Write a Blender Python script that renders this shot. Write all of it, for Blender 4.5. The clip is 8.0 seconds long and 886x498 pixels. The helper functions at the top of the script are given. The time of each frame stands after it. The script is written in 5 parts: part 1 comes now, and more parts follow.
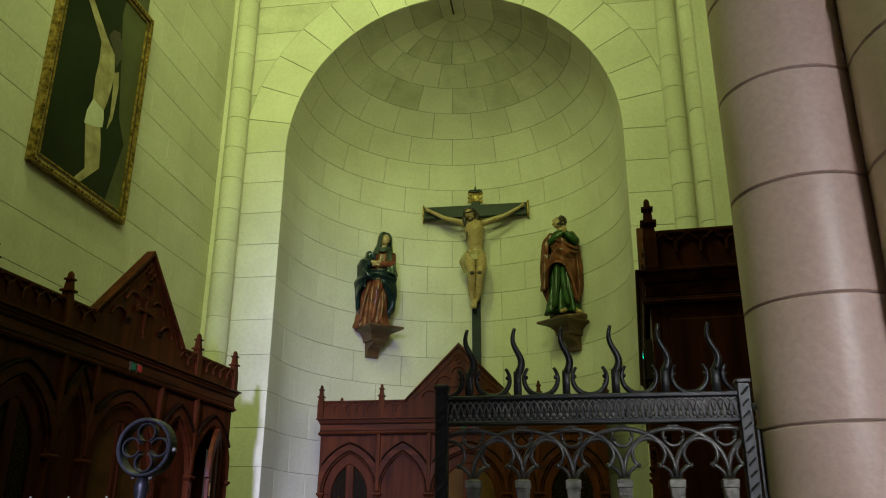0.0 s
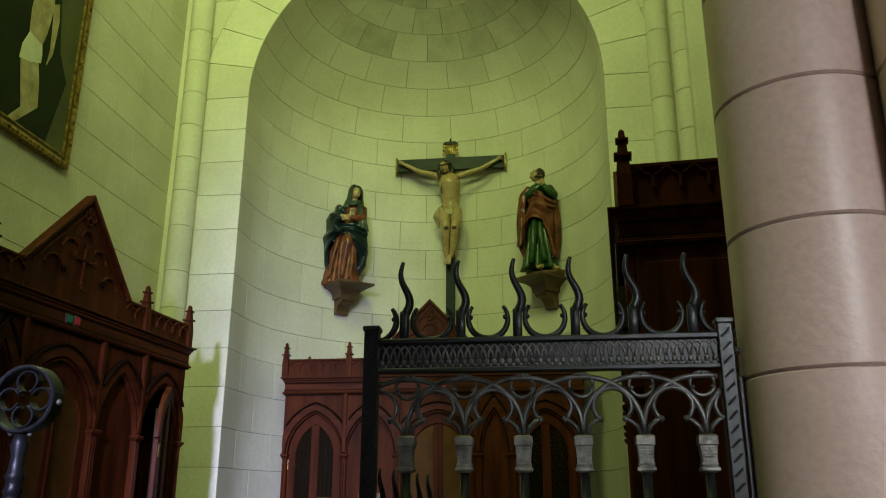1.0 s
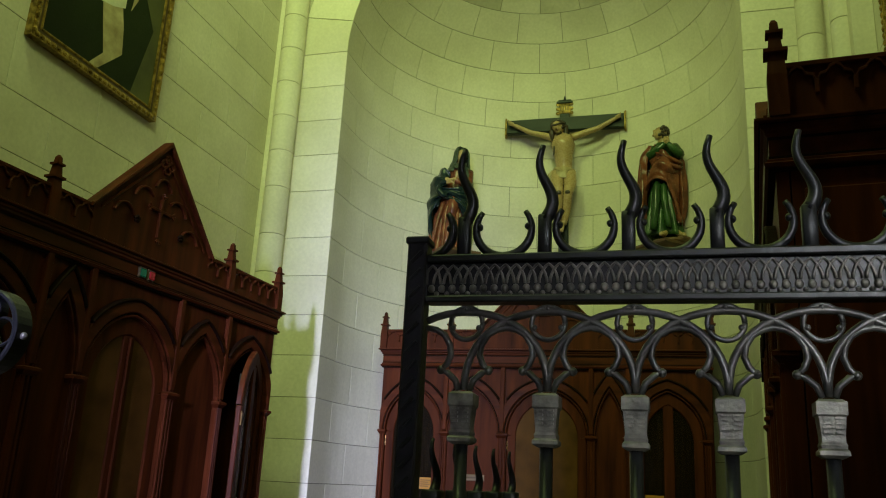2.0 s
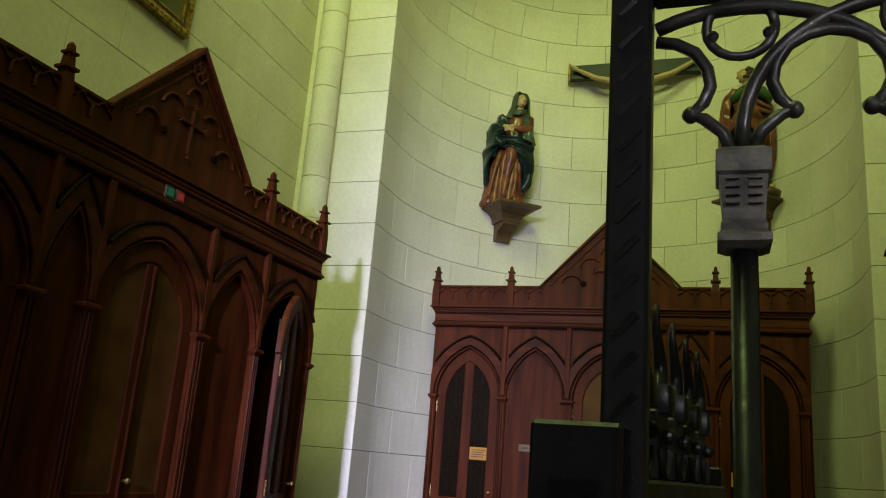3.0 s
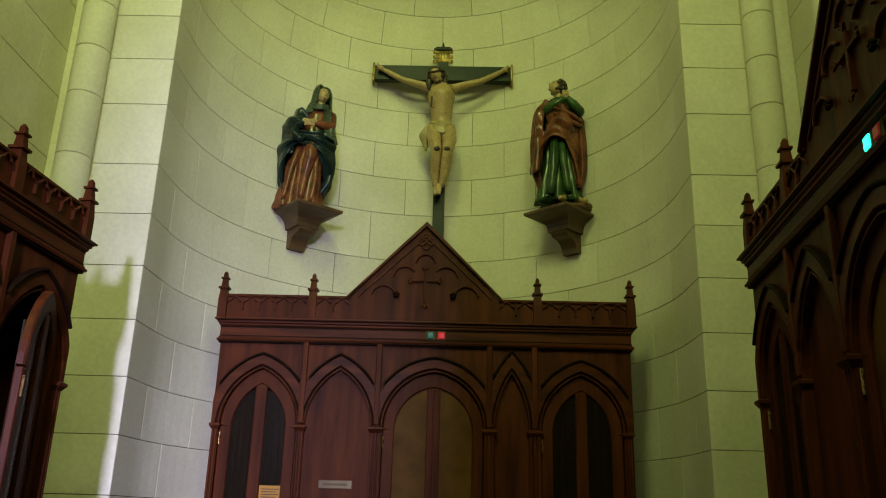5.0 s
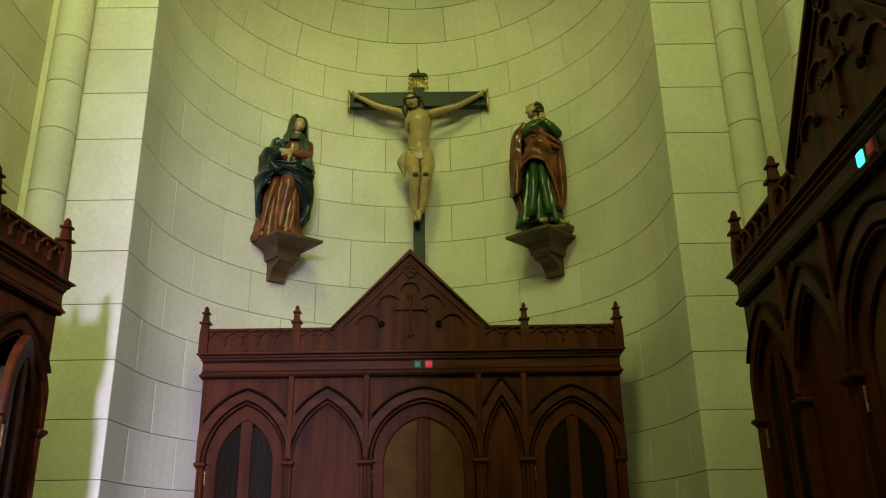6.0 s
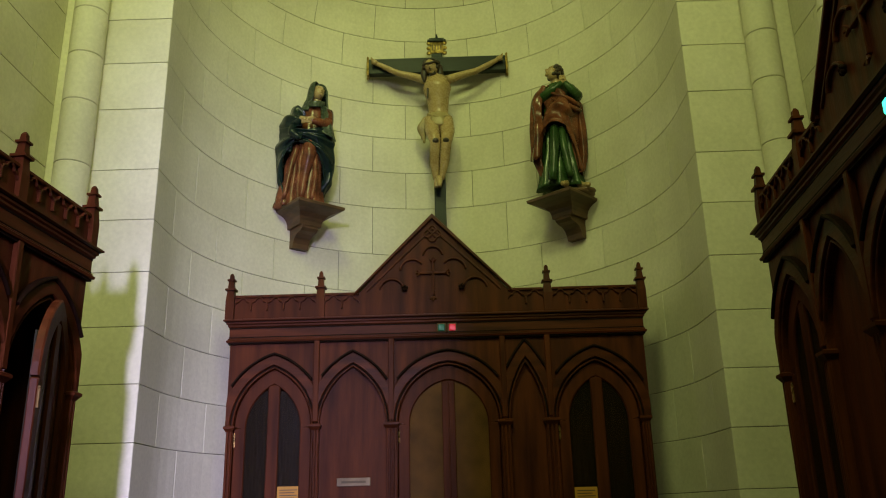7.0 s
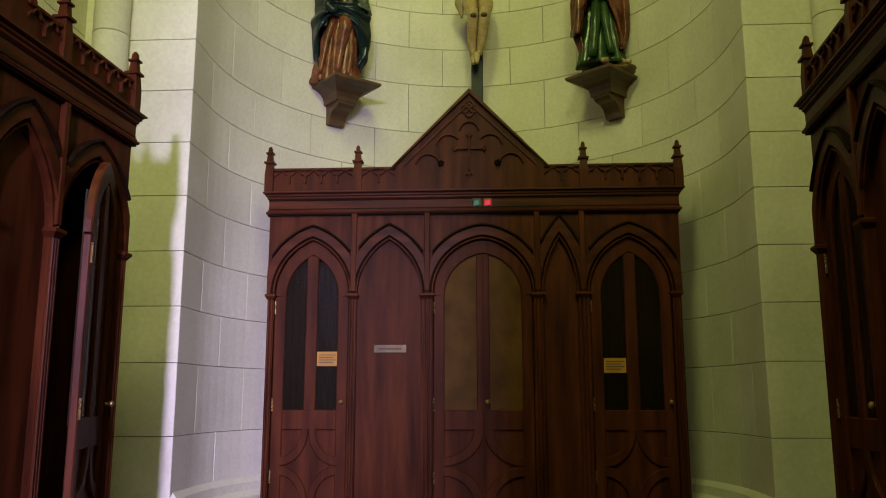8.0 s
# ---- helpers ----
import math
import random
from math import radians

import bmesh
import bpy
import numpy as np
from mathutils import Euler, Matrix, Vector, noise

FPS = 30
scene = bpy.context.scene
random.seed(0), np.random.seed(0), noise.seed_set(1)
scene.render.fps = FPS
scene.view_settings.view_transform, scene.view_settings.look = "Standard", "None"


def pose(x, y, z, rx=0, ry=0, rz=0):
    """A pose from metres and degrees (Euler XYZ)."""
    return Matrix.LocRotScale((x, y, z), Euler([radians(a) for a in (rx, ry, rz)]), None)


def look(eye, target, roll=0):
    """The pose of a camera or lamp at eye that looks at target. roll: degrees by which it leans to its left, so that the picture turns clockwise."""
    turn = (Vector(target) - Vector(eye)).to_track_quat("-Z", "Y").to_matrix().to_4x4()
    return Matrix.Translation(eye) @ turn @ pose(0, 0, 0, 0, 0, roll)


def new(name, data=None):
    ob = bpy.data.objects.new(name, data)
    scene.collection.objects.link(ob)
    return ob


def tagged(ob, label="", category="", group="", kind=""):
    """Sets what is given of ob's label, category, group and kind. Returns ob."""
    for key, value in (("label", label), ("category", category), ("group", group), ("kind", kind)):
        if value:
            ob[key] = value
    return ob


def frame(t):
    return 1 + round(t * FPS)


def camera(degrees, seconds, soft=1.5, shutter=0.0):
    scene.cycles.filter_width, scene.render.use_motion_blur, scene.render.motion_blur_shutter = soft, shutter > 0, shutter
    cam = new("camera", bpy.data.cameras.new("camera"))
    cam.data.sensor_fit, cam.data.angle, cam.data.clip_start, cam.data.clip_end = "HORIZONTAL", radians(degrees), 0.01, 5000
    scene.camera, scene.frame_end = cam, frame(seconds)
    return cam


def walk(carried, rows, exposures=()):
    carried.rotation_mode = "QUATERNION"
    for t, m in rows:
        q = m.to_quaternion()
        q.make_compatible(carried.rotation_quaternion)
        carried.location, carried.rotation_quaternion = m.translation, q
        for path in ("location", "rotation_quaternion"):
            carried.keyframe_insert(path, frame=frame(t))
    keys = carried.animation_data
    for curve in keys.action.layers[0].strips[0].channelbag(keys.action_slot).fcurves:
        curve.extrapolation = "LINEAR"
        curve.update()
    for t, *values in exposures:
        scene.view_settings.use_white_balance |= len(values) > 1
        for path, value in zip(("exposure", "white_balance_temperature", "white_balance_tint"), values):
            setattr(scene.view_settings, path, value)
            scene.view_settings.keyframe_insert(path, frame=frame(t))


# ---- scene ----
cam = camera(57.0, 8.0, 1.1)
PATH = [
    (0, (1.202, -9.149, 1.327), (0.917, -7.287, 2.001), 0.3),
    (0.5, (1.271, -8.993, 1.326), (1.013, -7.112, 1.954), 0.1),
    (1, (1.293, -8.674, 1.342), (1.04, -6.781, 1.934), 0.2),
    (1.5, (1.309, -8.293, 1.36), (0.924, -6.418, 1.941), 1.7),
    (2, (1.28, -7.913, 1.348), (0.741, -6.066, 1.896), 3.0),
    (2.2, (1.192, -7.742, 1.311), (0.613, -5.902, 1.84), 3.5),
    (3.3, (0.731, -6.957, 1.187), (0.106, -5.126, 1.695), 4.6),
    (3.5, (0.644, -6.856, 1.18), (0.089, -5.004, 1.692), 4.3),
    (4, (0.466, -6.68, 1.172), (0.111, -4.787, 1.712), 3.6),
    (4.5, (0.345, -6.444, 1.158), (0.159, -4.54, 1.742), 2.7),
    (5, (0.259, -6.269, 1.188), (0.218, -4.37, 1.813), 1.6),
    (6.5, (0.17, -6.213, 1.236), (0.182, -4.335, 1.925), -1.5),
    (7, (0.167, -6.215, 1.169), (0.138, -4.312, 1.784), -1.4),
    (7.5, (0.159, -6.22, 1.099), (0.088, -4.285, 1.597), -0.9),
    (8, (0.141, -6.239, 1.036), (0.027, -4.274, 1.393), 0.0),
]
walk(cam, [(t, look(e, g, r)) for t, e, g, r in PATH], [(0.0, -0.36, 6050, 2), (1.5, -0.24, 6050, -5), (2.2, -0.14, 6100, -1), (3.5, -0.02, 6350, 3), (5.0, -0.2, 6500, 3), (6.5, -0.12, 6500, 12), (7.5, -0.3, 6400, 14), (8.0, -0.1, 6450, 21)])

# ---- world, lights, exposure ----
world = bpy.data.worlds.new("world")
scene.world = world
world.use_nodes = True
sky = world.node_tree.nodes.new("ShaderNodeTexSky")
sky.sky_type, sky.sun_disc = "NISHITA", False
sky.sun_elevation, sky.sun_rotation = radians(40), radians(200)
bg = world.node_tree.nodes["Background"]
bg.inputs["Strength"].default_value = 0.1
world.node_tree.links.new(sky.outputs[0], bg.inputs["Color"])


def area_light(name, eye, target, w, h, power, color, spread=180):
    d = bpy.data.lights.new(name, "AREA")
    d.shape, d.size, d.size_y, d.energy, d.color = "RECTANGLE", w, h, power, color
    d.spread = radians(spread)
    ob = new(name, d)
    ob.matrix_world = look(eye, target)
    return ob


# amber-green daylight from an assumed, unseen lantern over the chapel, and through the nave window behind the camera
area_light("lantern_light", (-1.3, -7.0, 10.95), (0.0, -0.6, 3.8), 1.8, 2.4, 350, (0.73, 0.87, 0.26), 130)
# added fill lamp that brightens the half dome and left wall from the front
area_light("entrance_window_light", (1.5, -8.78, 7.7), (-0.8, 0.0, 7.2), 2.4, 1.8, 190, (0.75, 0.86, 0.30), 100)
area_light("nave_window_light", (0.5, -15.5, 4.9), (-1.6, 0, 2.4), 0.7, 2.8, 960, (0.66, 0.60, 1.0), 60)
# added fill lamp aimed at the pink pier
area_light("second_window_light", (4.5, -15.5, 4.8), (2.2, -6.6, 2.4), 0.8, 2.8, 110, (1.0, 0.93, 0.95), 60)

# ---- materials ----


def material(name, rough=0.6, metal=0.0, spec=0.5):
    m = bpy.data.materials.new(name)
    m.use_nodes = True
    p = m.node_tree.nodes["Principled BSDF"]
    p.inputs["Roughness"].default_value, p.inputs["Metallic"].default_value = rough, metal
    p.inputs["Specular IOR Level"].default_value = spec
    return m, m.node_tree, p


def noise_tex(nt, scale, detail=4, stretch=(1, 1, 1)):
    co = nt.nodes.new("ShaderNodeTexCoord")
    mp = nt.nodes.new("ShaderNodeMapping")
    mp.inputs["Scale"].default_value = stretch
    n = nt.nodes.new("ShaderNodeTexNoise")
    n.inputs["Scale"].default_value, n.inputs["Detail"].default_value = scale, detail
    nt.links.new(co.outputs["Object"], mp.inputs[0])
    nt.links.new(mp.outputs[0], n.inputs["Vector"])
    return n.outputs["Fac"]


def ramp(nt, fac, stops):
    r = nt.nodes.new("ShaderNodeValToRGB")
    e = r.color_ramp.elements
    while len(e) < len(stops):
        e.new(0.5)
    for k, (pos, col) in enumerate(stops):
        e[k].position, e[k].color = pos, (*col, 1)
    nt.links.new(fac, r.inputs[0])
    return r.outputs[0]


def mix(nt, a, b, fac, mode="MULTIPLY"):
    n = nt.nodes.new("ShaderNodeMix")
    n.data_type, n.blend_type = "RGBA", mode
    if isinstance(fac, (int, float)):
        n.inputs[0].default_value = fac
    else:
        nt.links.new(fac, n.inputs[0])
    nt.links.new(a, n.inputs[6])
    nt.links.new(b, n.inputs[7])
    return n.outputs[2]


def bump(nt, p, height, strength, dist=0.01):
    b = nt.nodes.new("ShaderNodeBump")
    b.inputs["Strength"].default_value, b.inputs["Distance"].default_value = strength, dist
    nt.links.new(height, b.inputs["Height"])
    nt.links.new(b.outputs[0], p.inputs["Normal"])


def per_object(nt, lo, hi):
    o = nt.nodes.new("ShaderNodeObjectInfo")
    return ramp(nt, o.outputs["Random"], [(0, lo), (1, hi)])


def surface(name, dark, light, scale, rough=0.6, metal=0.0, stretch=(1, 1, 1), bumps=0.2, vary=0.0, fine=60, spec=0.5):
    """Two scales of variation between a dark and a light tone, with a fine relief."""
    m, nt, p = material(name, rough, metal, spec)
    big = noise_tex(nt, scale, 5, stretch)
    col = ramp(nt, big, [(0.3, dark), (0.7, light)])
    small = noise_tex(nt, fine, 3, stretch)
    col = mix(nt, col, ramp(nt, small, [(0.25, (0.82,) * 3), (0.75, (1, 1, 1))]), 0.8)
    if vary:
        col = mix(nt, col, per_object(nt, (1 - vary, 1 - vary, 1 - vary * 1.15), (1, 1, 1)), 1.0)
    nt.links.new(col, p.inputs["Base Color"])
    r = ramp(nt, small, [(0.2, (max(rough - 0.12, 0.05),) * 3), (0.8, (min(rough + 0.1, 1),) * 3)])
    nt.links.new(r, p.inputs["Roughness"])
    if bumps:
        bump(nt, p, small, bumps)
    return m


STONE = surface("limestone", (0.60, 0.56, 0.46), (0.70, 0.66, 0.56), 1.7, 0.75, bumps=0.10, vary=0.10, fine=35, spec=0.3)
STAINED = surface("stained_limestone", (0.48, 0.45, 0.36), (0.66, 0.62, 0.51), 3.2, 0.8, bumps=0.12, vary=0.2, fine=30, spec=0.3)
MORTAR = surface("lime_mortar", (0.05, 0.043, 0.028), (0.13, 0.11, 0.075), 6, 0.9, bumps=0.2)
PINK = surface("pink_stone", (0.52, 0.37, 0.31), (0.60, 0.44, 0.38), 2.2, 0.42, bumps=0.16, fine=45, spec=0.4)
PLASTER = surface("nave_plaster", (0.16, 0.14, 0.12), (0.22, 0.20, 0.17), 1.5, 0.85, bumps=0.05)
FLOORM = surface("floor_stone", (0.06, 0.05, 0.04), (0.12, 0.10, 0.085), 2.5, 0.45, vary=0.25)
WOOD = surface("mahogany", (0.030, 0.0068, 0.0024), (0.095, 0.0225, 0.0075), 4.0, 0.45, stretch=(3.5, 3.5, 0.35), bumps=0.06, fine=40, spec=0.08)
WOODH = surface("mahogany_rail", (0.030, 0.0068, 0.0024), (0.095, 0.0225, 0.0075), 4.0, 0.42, stretch=(0.35, 3.5, 3.5), bumps=0.06, fine=40, spec=0.1)
# dark wood of boards and rosettes, and the shade colour of moulding lines
WOODD = surface("dark_mahogany_and_line_shade", (0.005, 0.002, 0.001), (0.014, 0.005, 0.003), 6.0, 0.65, stretch=(3, 3, 0.5), bumps=0.08, spec=0.06)
OAK = surface("bracket_wood", (0.055, 0.028, 0.013), (0.13, 0.066, 0.03), 6.0, 0.5, stretch=(1, 1, 3), bumps=0.1)
IRON = surface("wrought_iron", (0.006, 0.006, 0.007), (0.024, 0.025, 0.027), 9.0, 0.42, 0.4, bumps=0.07, fine=120)
IRONM = surface("rubbed_iron", (0.035, 0.034, 0.033), (0.15, 0.145, 0.135), 18.0, 0.38, 0.5, bumps=0.12, fine=120)
IRONW = surface("worn_iron", (0.06, 0.058, 0.052), (0.26, 0.245, 0.21), 30.0, 0.5, 0.4, bumps=0.2, fine=110)
GOLD = surface("gilt", (0.10, 0.06, 0.012), (0.55, 0.38, 0.11), 24.0, 0.35, 0.85, bumps=0.4, fine=110)
BRASS = surface("brass", (0.42, 0.26, 0.10), (0.60, 0.40, 0.18), 9, 0.3, 0.9, bumps=0.05)
STEEL = surface("bright_steel", (0.45, 0.45, 0.45), (0.7, 0.7, 0.7), 9, 0.3, 1.0, bumps=0.05)
CROSSM = surface("blackened_wood", (0.003, 0.006, 0.006), (0.012, 0.019, 0.017), 5, 0.4, stretch=(0.6, 2, 2), bumps=0.1, spec=0.16)
MANTLE = surface("teal_glaze", (0.003, 0.009, 0.011), (0.010, 0.022, 0.022), 7, 0.22, bumps=0.12, spec=0.3)
HOOD = surface("grey_green_glaze", (0.022, 0.034, 0.026), (0.075, 0.095, 0.062), 7, 0.28, bumps=0.12, spec=0.3)
ROBE = surface("russet_glaze", (0.05, 0.014, 0.008), (0.21, 0.068, 0.034), 8, 0.24, bumps=0.12, spec=0.3)
GREEN = surface("green_glaze", (0.009, 0.026, 0.008), (0.040, 0.088, 0.026), 7, 0.24, bumps=0.12, spec=0.3)
SKIN = surface("painted_flesh", (0.31, 0.21, 0.10), (0.42, 0.30, 0.15), 9, 0.28, bumps=0.04, spec=0.4)
HAIR = surface("dark_hair_paint", (0.012, 0.008, 0.005), (0.05, 0.03, 0.02), 25, 0.45, bumps=0.4)
LINEN = surface("linen_paint", (0.24, 0.18, 0.08), (0.40, 0.31, 0.155), 8, 0.45, bumps=0.1)
CANVAS = surface("dark_green_paint", (0.005, 0.009, 0.004), (0.017, 0.026, 0.009), 1.6, 0.55, bumps=0.1, spec=0.12)
CANVAS_OCHRE = surface("olive_paint", (0.03, 0.032, 0.009), (0.075, 0.078, 0.02), 3.0, 0.5, bumps=0.1)
PALE = surface("pale_ochre_paint", (0.24, 0.18, 0.09), (0.50, 0.42, 0.25), 9, 0.5, bumps=0.1)
CLOTH_W = surface("white_paint", (0.55, 0.53, 0.42), (0.68, 0.66, 0.54), 6, 0.5, bumps=0.05)
YELLOW = surface("yellow_card", (0.36, 0.155, 0.008), (0.45, 0.21, 0.012), 8, 0.6, bumps=0.0)
PLATE = surface("engraved_plate", (0.12, 0.08, 0.045), (0.20, 0.14, 0.08), 9, 0.5, 0.3, bumps=0.05)
INK = surface("dark_ink", (0.05, 0.03, 0.01), (0.09, 0.05, 0.02), 9, 0.6, bumps=0.0)
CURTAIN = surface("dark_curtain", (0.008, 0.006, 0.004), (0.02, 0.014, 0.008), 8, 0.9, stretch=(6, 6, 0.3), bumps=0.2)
DRAPE = surface("brown_curtain", (0.14, 0.075, 0.03), (0.28, 0.15, 0.06), 9, 0.9, stretch=(2, 2, 1), bumps=0.3)


def glass_mat(name, col, rough):
    m, nt, p = material(name, rough)
    p.inputs["Base Color"].default_value = (*col, 1)
    p.inputs["Transmission Weight"].default_value = 0.97
    p.inputs["IOR"].default_value = 1.2
    p.inputs["Specular IOR Level"].default_value = 0.14
    bump(nt, p, noise_tex(nt, 130, 2), 0.25, 0.004)
    return m


GLASS = glass_mat("seeded_glass", (0.26, 0.17, 0.085), 0.22)
AMBER = surface("amber_obscured_glass", (0.055, 0.023, 0.006), (0.125, 0.056, 0.015), 4.0, 0.4, bumps=0.3, fine=170, spec=0.08)


def lamp_mat(name, col, power):
    m, nt, p = material(name, 0.25)
    p.inputs["Base Color"].default_value = (*col, 1)
    p.inputs["Emission Color"].default_value = (*col, 1)
    p.inputs["Emission Strength"].default_value = power
    return m


GREEN_OFF = lamp_mat("green_lens_dim", (0.008, 0.08, 0.04), 0.3)
GREEN_ON = lamp_mat("green_lens_lit", (0.05, 1.0, 0.62), 3.0)
RED_ON = lamp_mat("red_lens_lit", (0.5, 0.012, 0.02), 0.4)
RED_OFF = lamp_mat("red_lens_dim", (0.25, 0.012, 0.02), 0.2)

# ---- mesh helpers ----


def part(name, bm, mat, parent=None, label="", smooth=False):
    """Links a bmesh as one mesh object under a thing or a part."""
    me = bpy.data.meshes.new(name)
    bmesh.ops.recalc_face_normals(bm, faces=bm.faces)
    bm.to_mesh(me)
    bm.free()
    for m in (mat if isinstance(mat, (list, tuple)) else [mat]):
        me.materials.append(m)
    if smooth:
        for f in me.polygons:
            f.use_smooth = True
    ob = new(name, me)
    ob.parent = parent
    if label:
        ob["label"] = label
    return ob


def thing(name, m, label, category, group="", kind=""):
    ob = new(name)
    ob.empty_display_size = 0.1
    ob.matrix_world = m
    return tagged(ob, label, category, group, kind)


def B():
    return bmesh.new()


def box(bm, x0, x1, y0, y1, z0, z1, c=0.0):
    """A box; c chamfers all its edges."""
    vs = []
    if c <= 0:
        for x in (x0, x1):
            for y in (y0, y1):
                for z in (z0, z1):
                    vs.append(bm.verts.new((x, y, z)))
        for f in ((0, 1, 3, 2), (4, 6, 7, 5), (0, 4, 5, 1), (2, 3, 7, 6), (0, 2, 6, 4), (1, 5, 7, 3)):
            bm.faces.new([vs[i] for i in f])
        return bm
    r = bmesh.ops.create_cube(bm, size=1)["verts"]
    bmesh.ops.transform(bm, verts=r, matrix=Matrix.Translation(((x0 + x1) / 2, (y0 + y1) / 2, (z0 + z1) / 2)) @ Matrix.Diagonal((x1 - x0, y1 - y0, z1 - z0, 1)))
    es = list({e for v in r for e in v.link_edges})
    bmesh.ops.bevel(bm, geom=es, offset=c, segments=1, affect="EDGES")
    return bm


def prism(bm, poly, y0, y1):
    """A polygon of (x, z) pairs, drawn out from y0 to y1."""
    a = [bm.verts.new((x, y0, z)) for x, z in poly]
    b = [bm.verts.new((x, y1, z)) for x, z in poly]
    n = len(poly)
    bm.faces.new(a)
    bm.faces.new(b[::-1])
    for i in range(n):
        bm.faces.new((a[i], a[(i + 1) % n], b[(i + 1) % n], b[i]))
    return bm


def ribbon(bm, inner, outer, y0, y1, c=0.0):
    """A band between two open curves of (x, z) pairs, from y0 (front) to y1; c chamfers its front edges."""
    n = len(inner)
    rows = []
    for (xi, zi), (xo, zo) in zip(inner, outer):
        l = max(math.hypot(xo - xi, zo - zi), 1e-6)
        ux, uz = (xo - xi) / l, (zo - zi) / l
        k = min(c, l / 3)
        pts = [(xi, y1, zi), (xi, y0 + k, zi), (xi + ux * k, y0, zi + uz * k), (xo - ux * k, y0, zo - uz * k), (xo, y0 + k, zo), (xo, y1, zo)]
        rows.append([bm.verts.new(p) for p in pts])
    for i in range(n - 1):
        for j in range(6):
            bm.faces.new((rows[i][j], rows[i][(j + 1) % 6], rows[i + 1][(j + 1) % 6], rows[i + 1][j]))
    bm.faces.new(rows[0])
    bm.faces.new(rows[-1][::-1])
    return bm


def tube(bm, pts, r, n=8, flat=1.0, mat=0):
    """A round bar along points; r is one radius or one for each point."""
    pts = [Vector(p) for p in pts]
    rs = list(r) if isinstance(r, (list, tuple)) else [r] * len(pts)
    rings, side = [], None
    for i, p in enumerate(pts):
        d = (pts[min(i + 1, len(pts) - 1)] - pts[max(i - 1, 0)]).normalized()
        if side is None:
            side = d.cross(Vector((0, 1, 0)))
            if side.length < 0.1:
                side = d.cross(Vector((1, 0, 0)))
        side = (side - d * side.dot(d)).normalized()
        up = d.cross(side)
        rings.append([bm.verts.new(p + rs[i] * (math.cos(a) * side + flat * math.sin(a) * up)) for a in [2 * math.pi * k / n for k in range(n)]])
    fs = []
    for a, b in zip(rings, rings[1:]):
        for k in range(n):
            fs.append(bm.faces.new((a[k], a[(k + 1) % n], b[(k + 1) % n], b[k])))
    fs += [bm.faces.new(rings[0][::-1]), bm.faces.new(rings[-1])]
    for f in fs:
        f.material_index = mat
    return bm


def ball(bm, c, rx, ry, rz, mat=0, u=12, v=8, m=None):
    r = bmesh.ops.create_uvsphere(bm, u_segments=u, v_segments=v, radius=1)["verts"]
    bmesh.ops.transform(bm, verts=r, matrix=Matrix.Translation(c) @ (m or Matrix.Identity(4)) @ Matrix.Diagonal((rx, ry, rz, 1)))
    for f in {f for w in r for f in w.link_faces}:
        f.material_index = mat
    return bm


def loft(bm, rings, mat=0, closed=True, caps=True):
    vs = [[bm.verts.new(p) for p in ring] for ring in rings]
    n, fs = len(vs[0]), []
    for a, b in zip(vs, vs[1:]):
        for k in range(n if closed else n - 1):
            fs.append(bm.faces.new((a[k], a[(k + 1) % n], b[(k + 1) % n], b[k])))
    if closed and caps:
        fs += [bm.faces.new(vs[0][::-1]), bm.faces.new(vs[-1])]
    for f in fs:
        f.material_index = mat
    return bm


def lathe(bm, profile, cx=0, cy=0, n=24, mat=0):
    return loft(bm, [[(cx + r * math.cos(2 * math.pi * k / n), cy + r * math.sin(2 * math.pi * k / n), z) for k in range(n)] for r, z in profile], mat)


def arch(a, b, z0, za, n=9):
    """A pointed arch from (a, z0) over its apex to (b, z0), as (x, z) pairs."""
    w, h = (b - a) / 2, za - z0
    R = (w * w + h * h) / (2 * w)
    end = math.atan2(h, R - w)
    half = [(a + R - R * math.cos(end * k / n), z0 + R * math.sin(end * k / n)) for k in range(n + 1)]
    return half + [(a + b - x, z) for x, z in half[-2::-1]]


def arch_offset(a, b, d, n=16):
    """The pointed arch of a bay, moved outwards by d along its normals."""
    z0, w, h = IMPOST, (b - a) / 2, APEX - IMPOST
    R = (w * w + h * h) / (2 * w)
    end = math.acos((R - w) / (R + d))
    half = [(a + R - (R + d) * math.cos(end * k / n), z0 + (R + d) * math.sin(end * k / n)) for k in range(n + 1)]
    return half + [(a + b - x, z) for x, z in half[-2::-1]]


def arc(cx, cz, r, a0, a1, n=12):
    return [(cx + r * math.cos(radians(a0 + (a1 - a0) * k / n)), cz + r * math.sin(radians(a0 + (a1 - a0) * k / n))) for k in range(n + 1)]


def at_y(pts, y):
    return [(x, y, z) for x, z in pts]


# ---- masonry ----
COURSES = [0, 0.30, 0.77, 1.27, 1.665, 2.06, 2.465, 2.865, 3.265, 3.665, 4.17, 4.57, 4.965, 5.36, 5.76, 6.16, 6.56, 7.06, 7.46, 7.86, 8.26, 8.66, 9.06, 9.46, 9.86, 10.26, 10.6]
NX, NY, NR, NZ = -0.03, -0.29, 2.0, 5.76      # niche: axis, radius, springing
FRONT, LEFT, RIGHT = -0.645, -2.84, 2.80       # chapel end wall and side walls
GAP = 0.0024


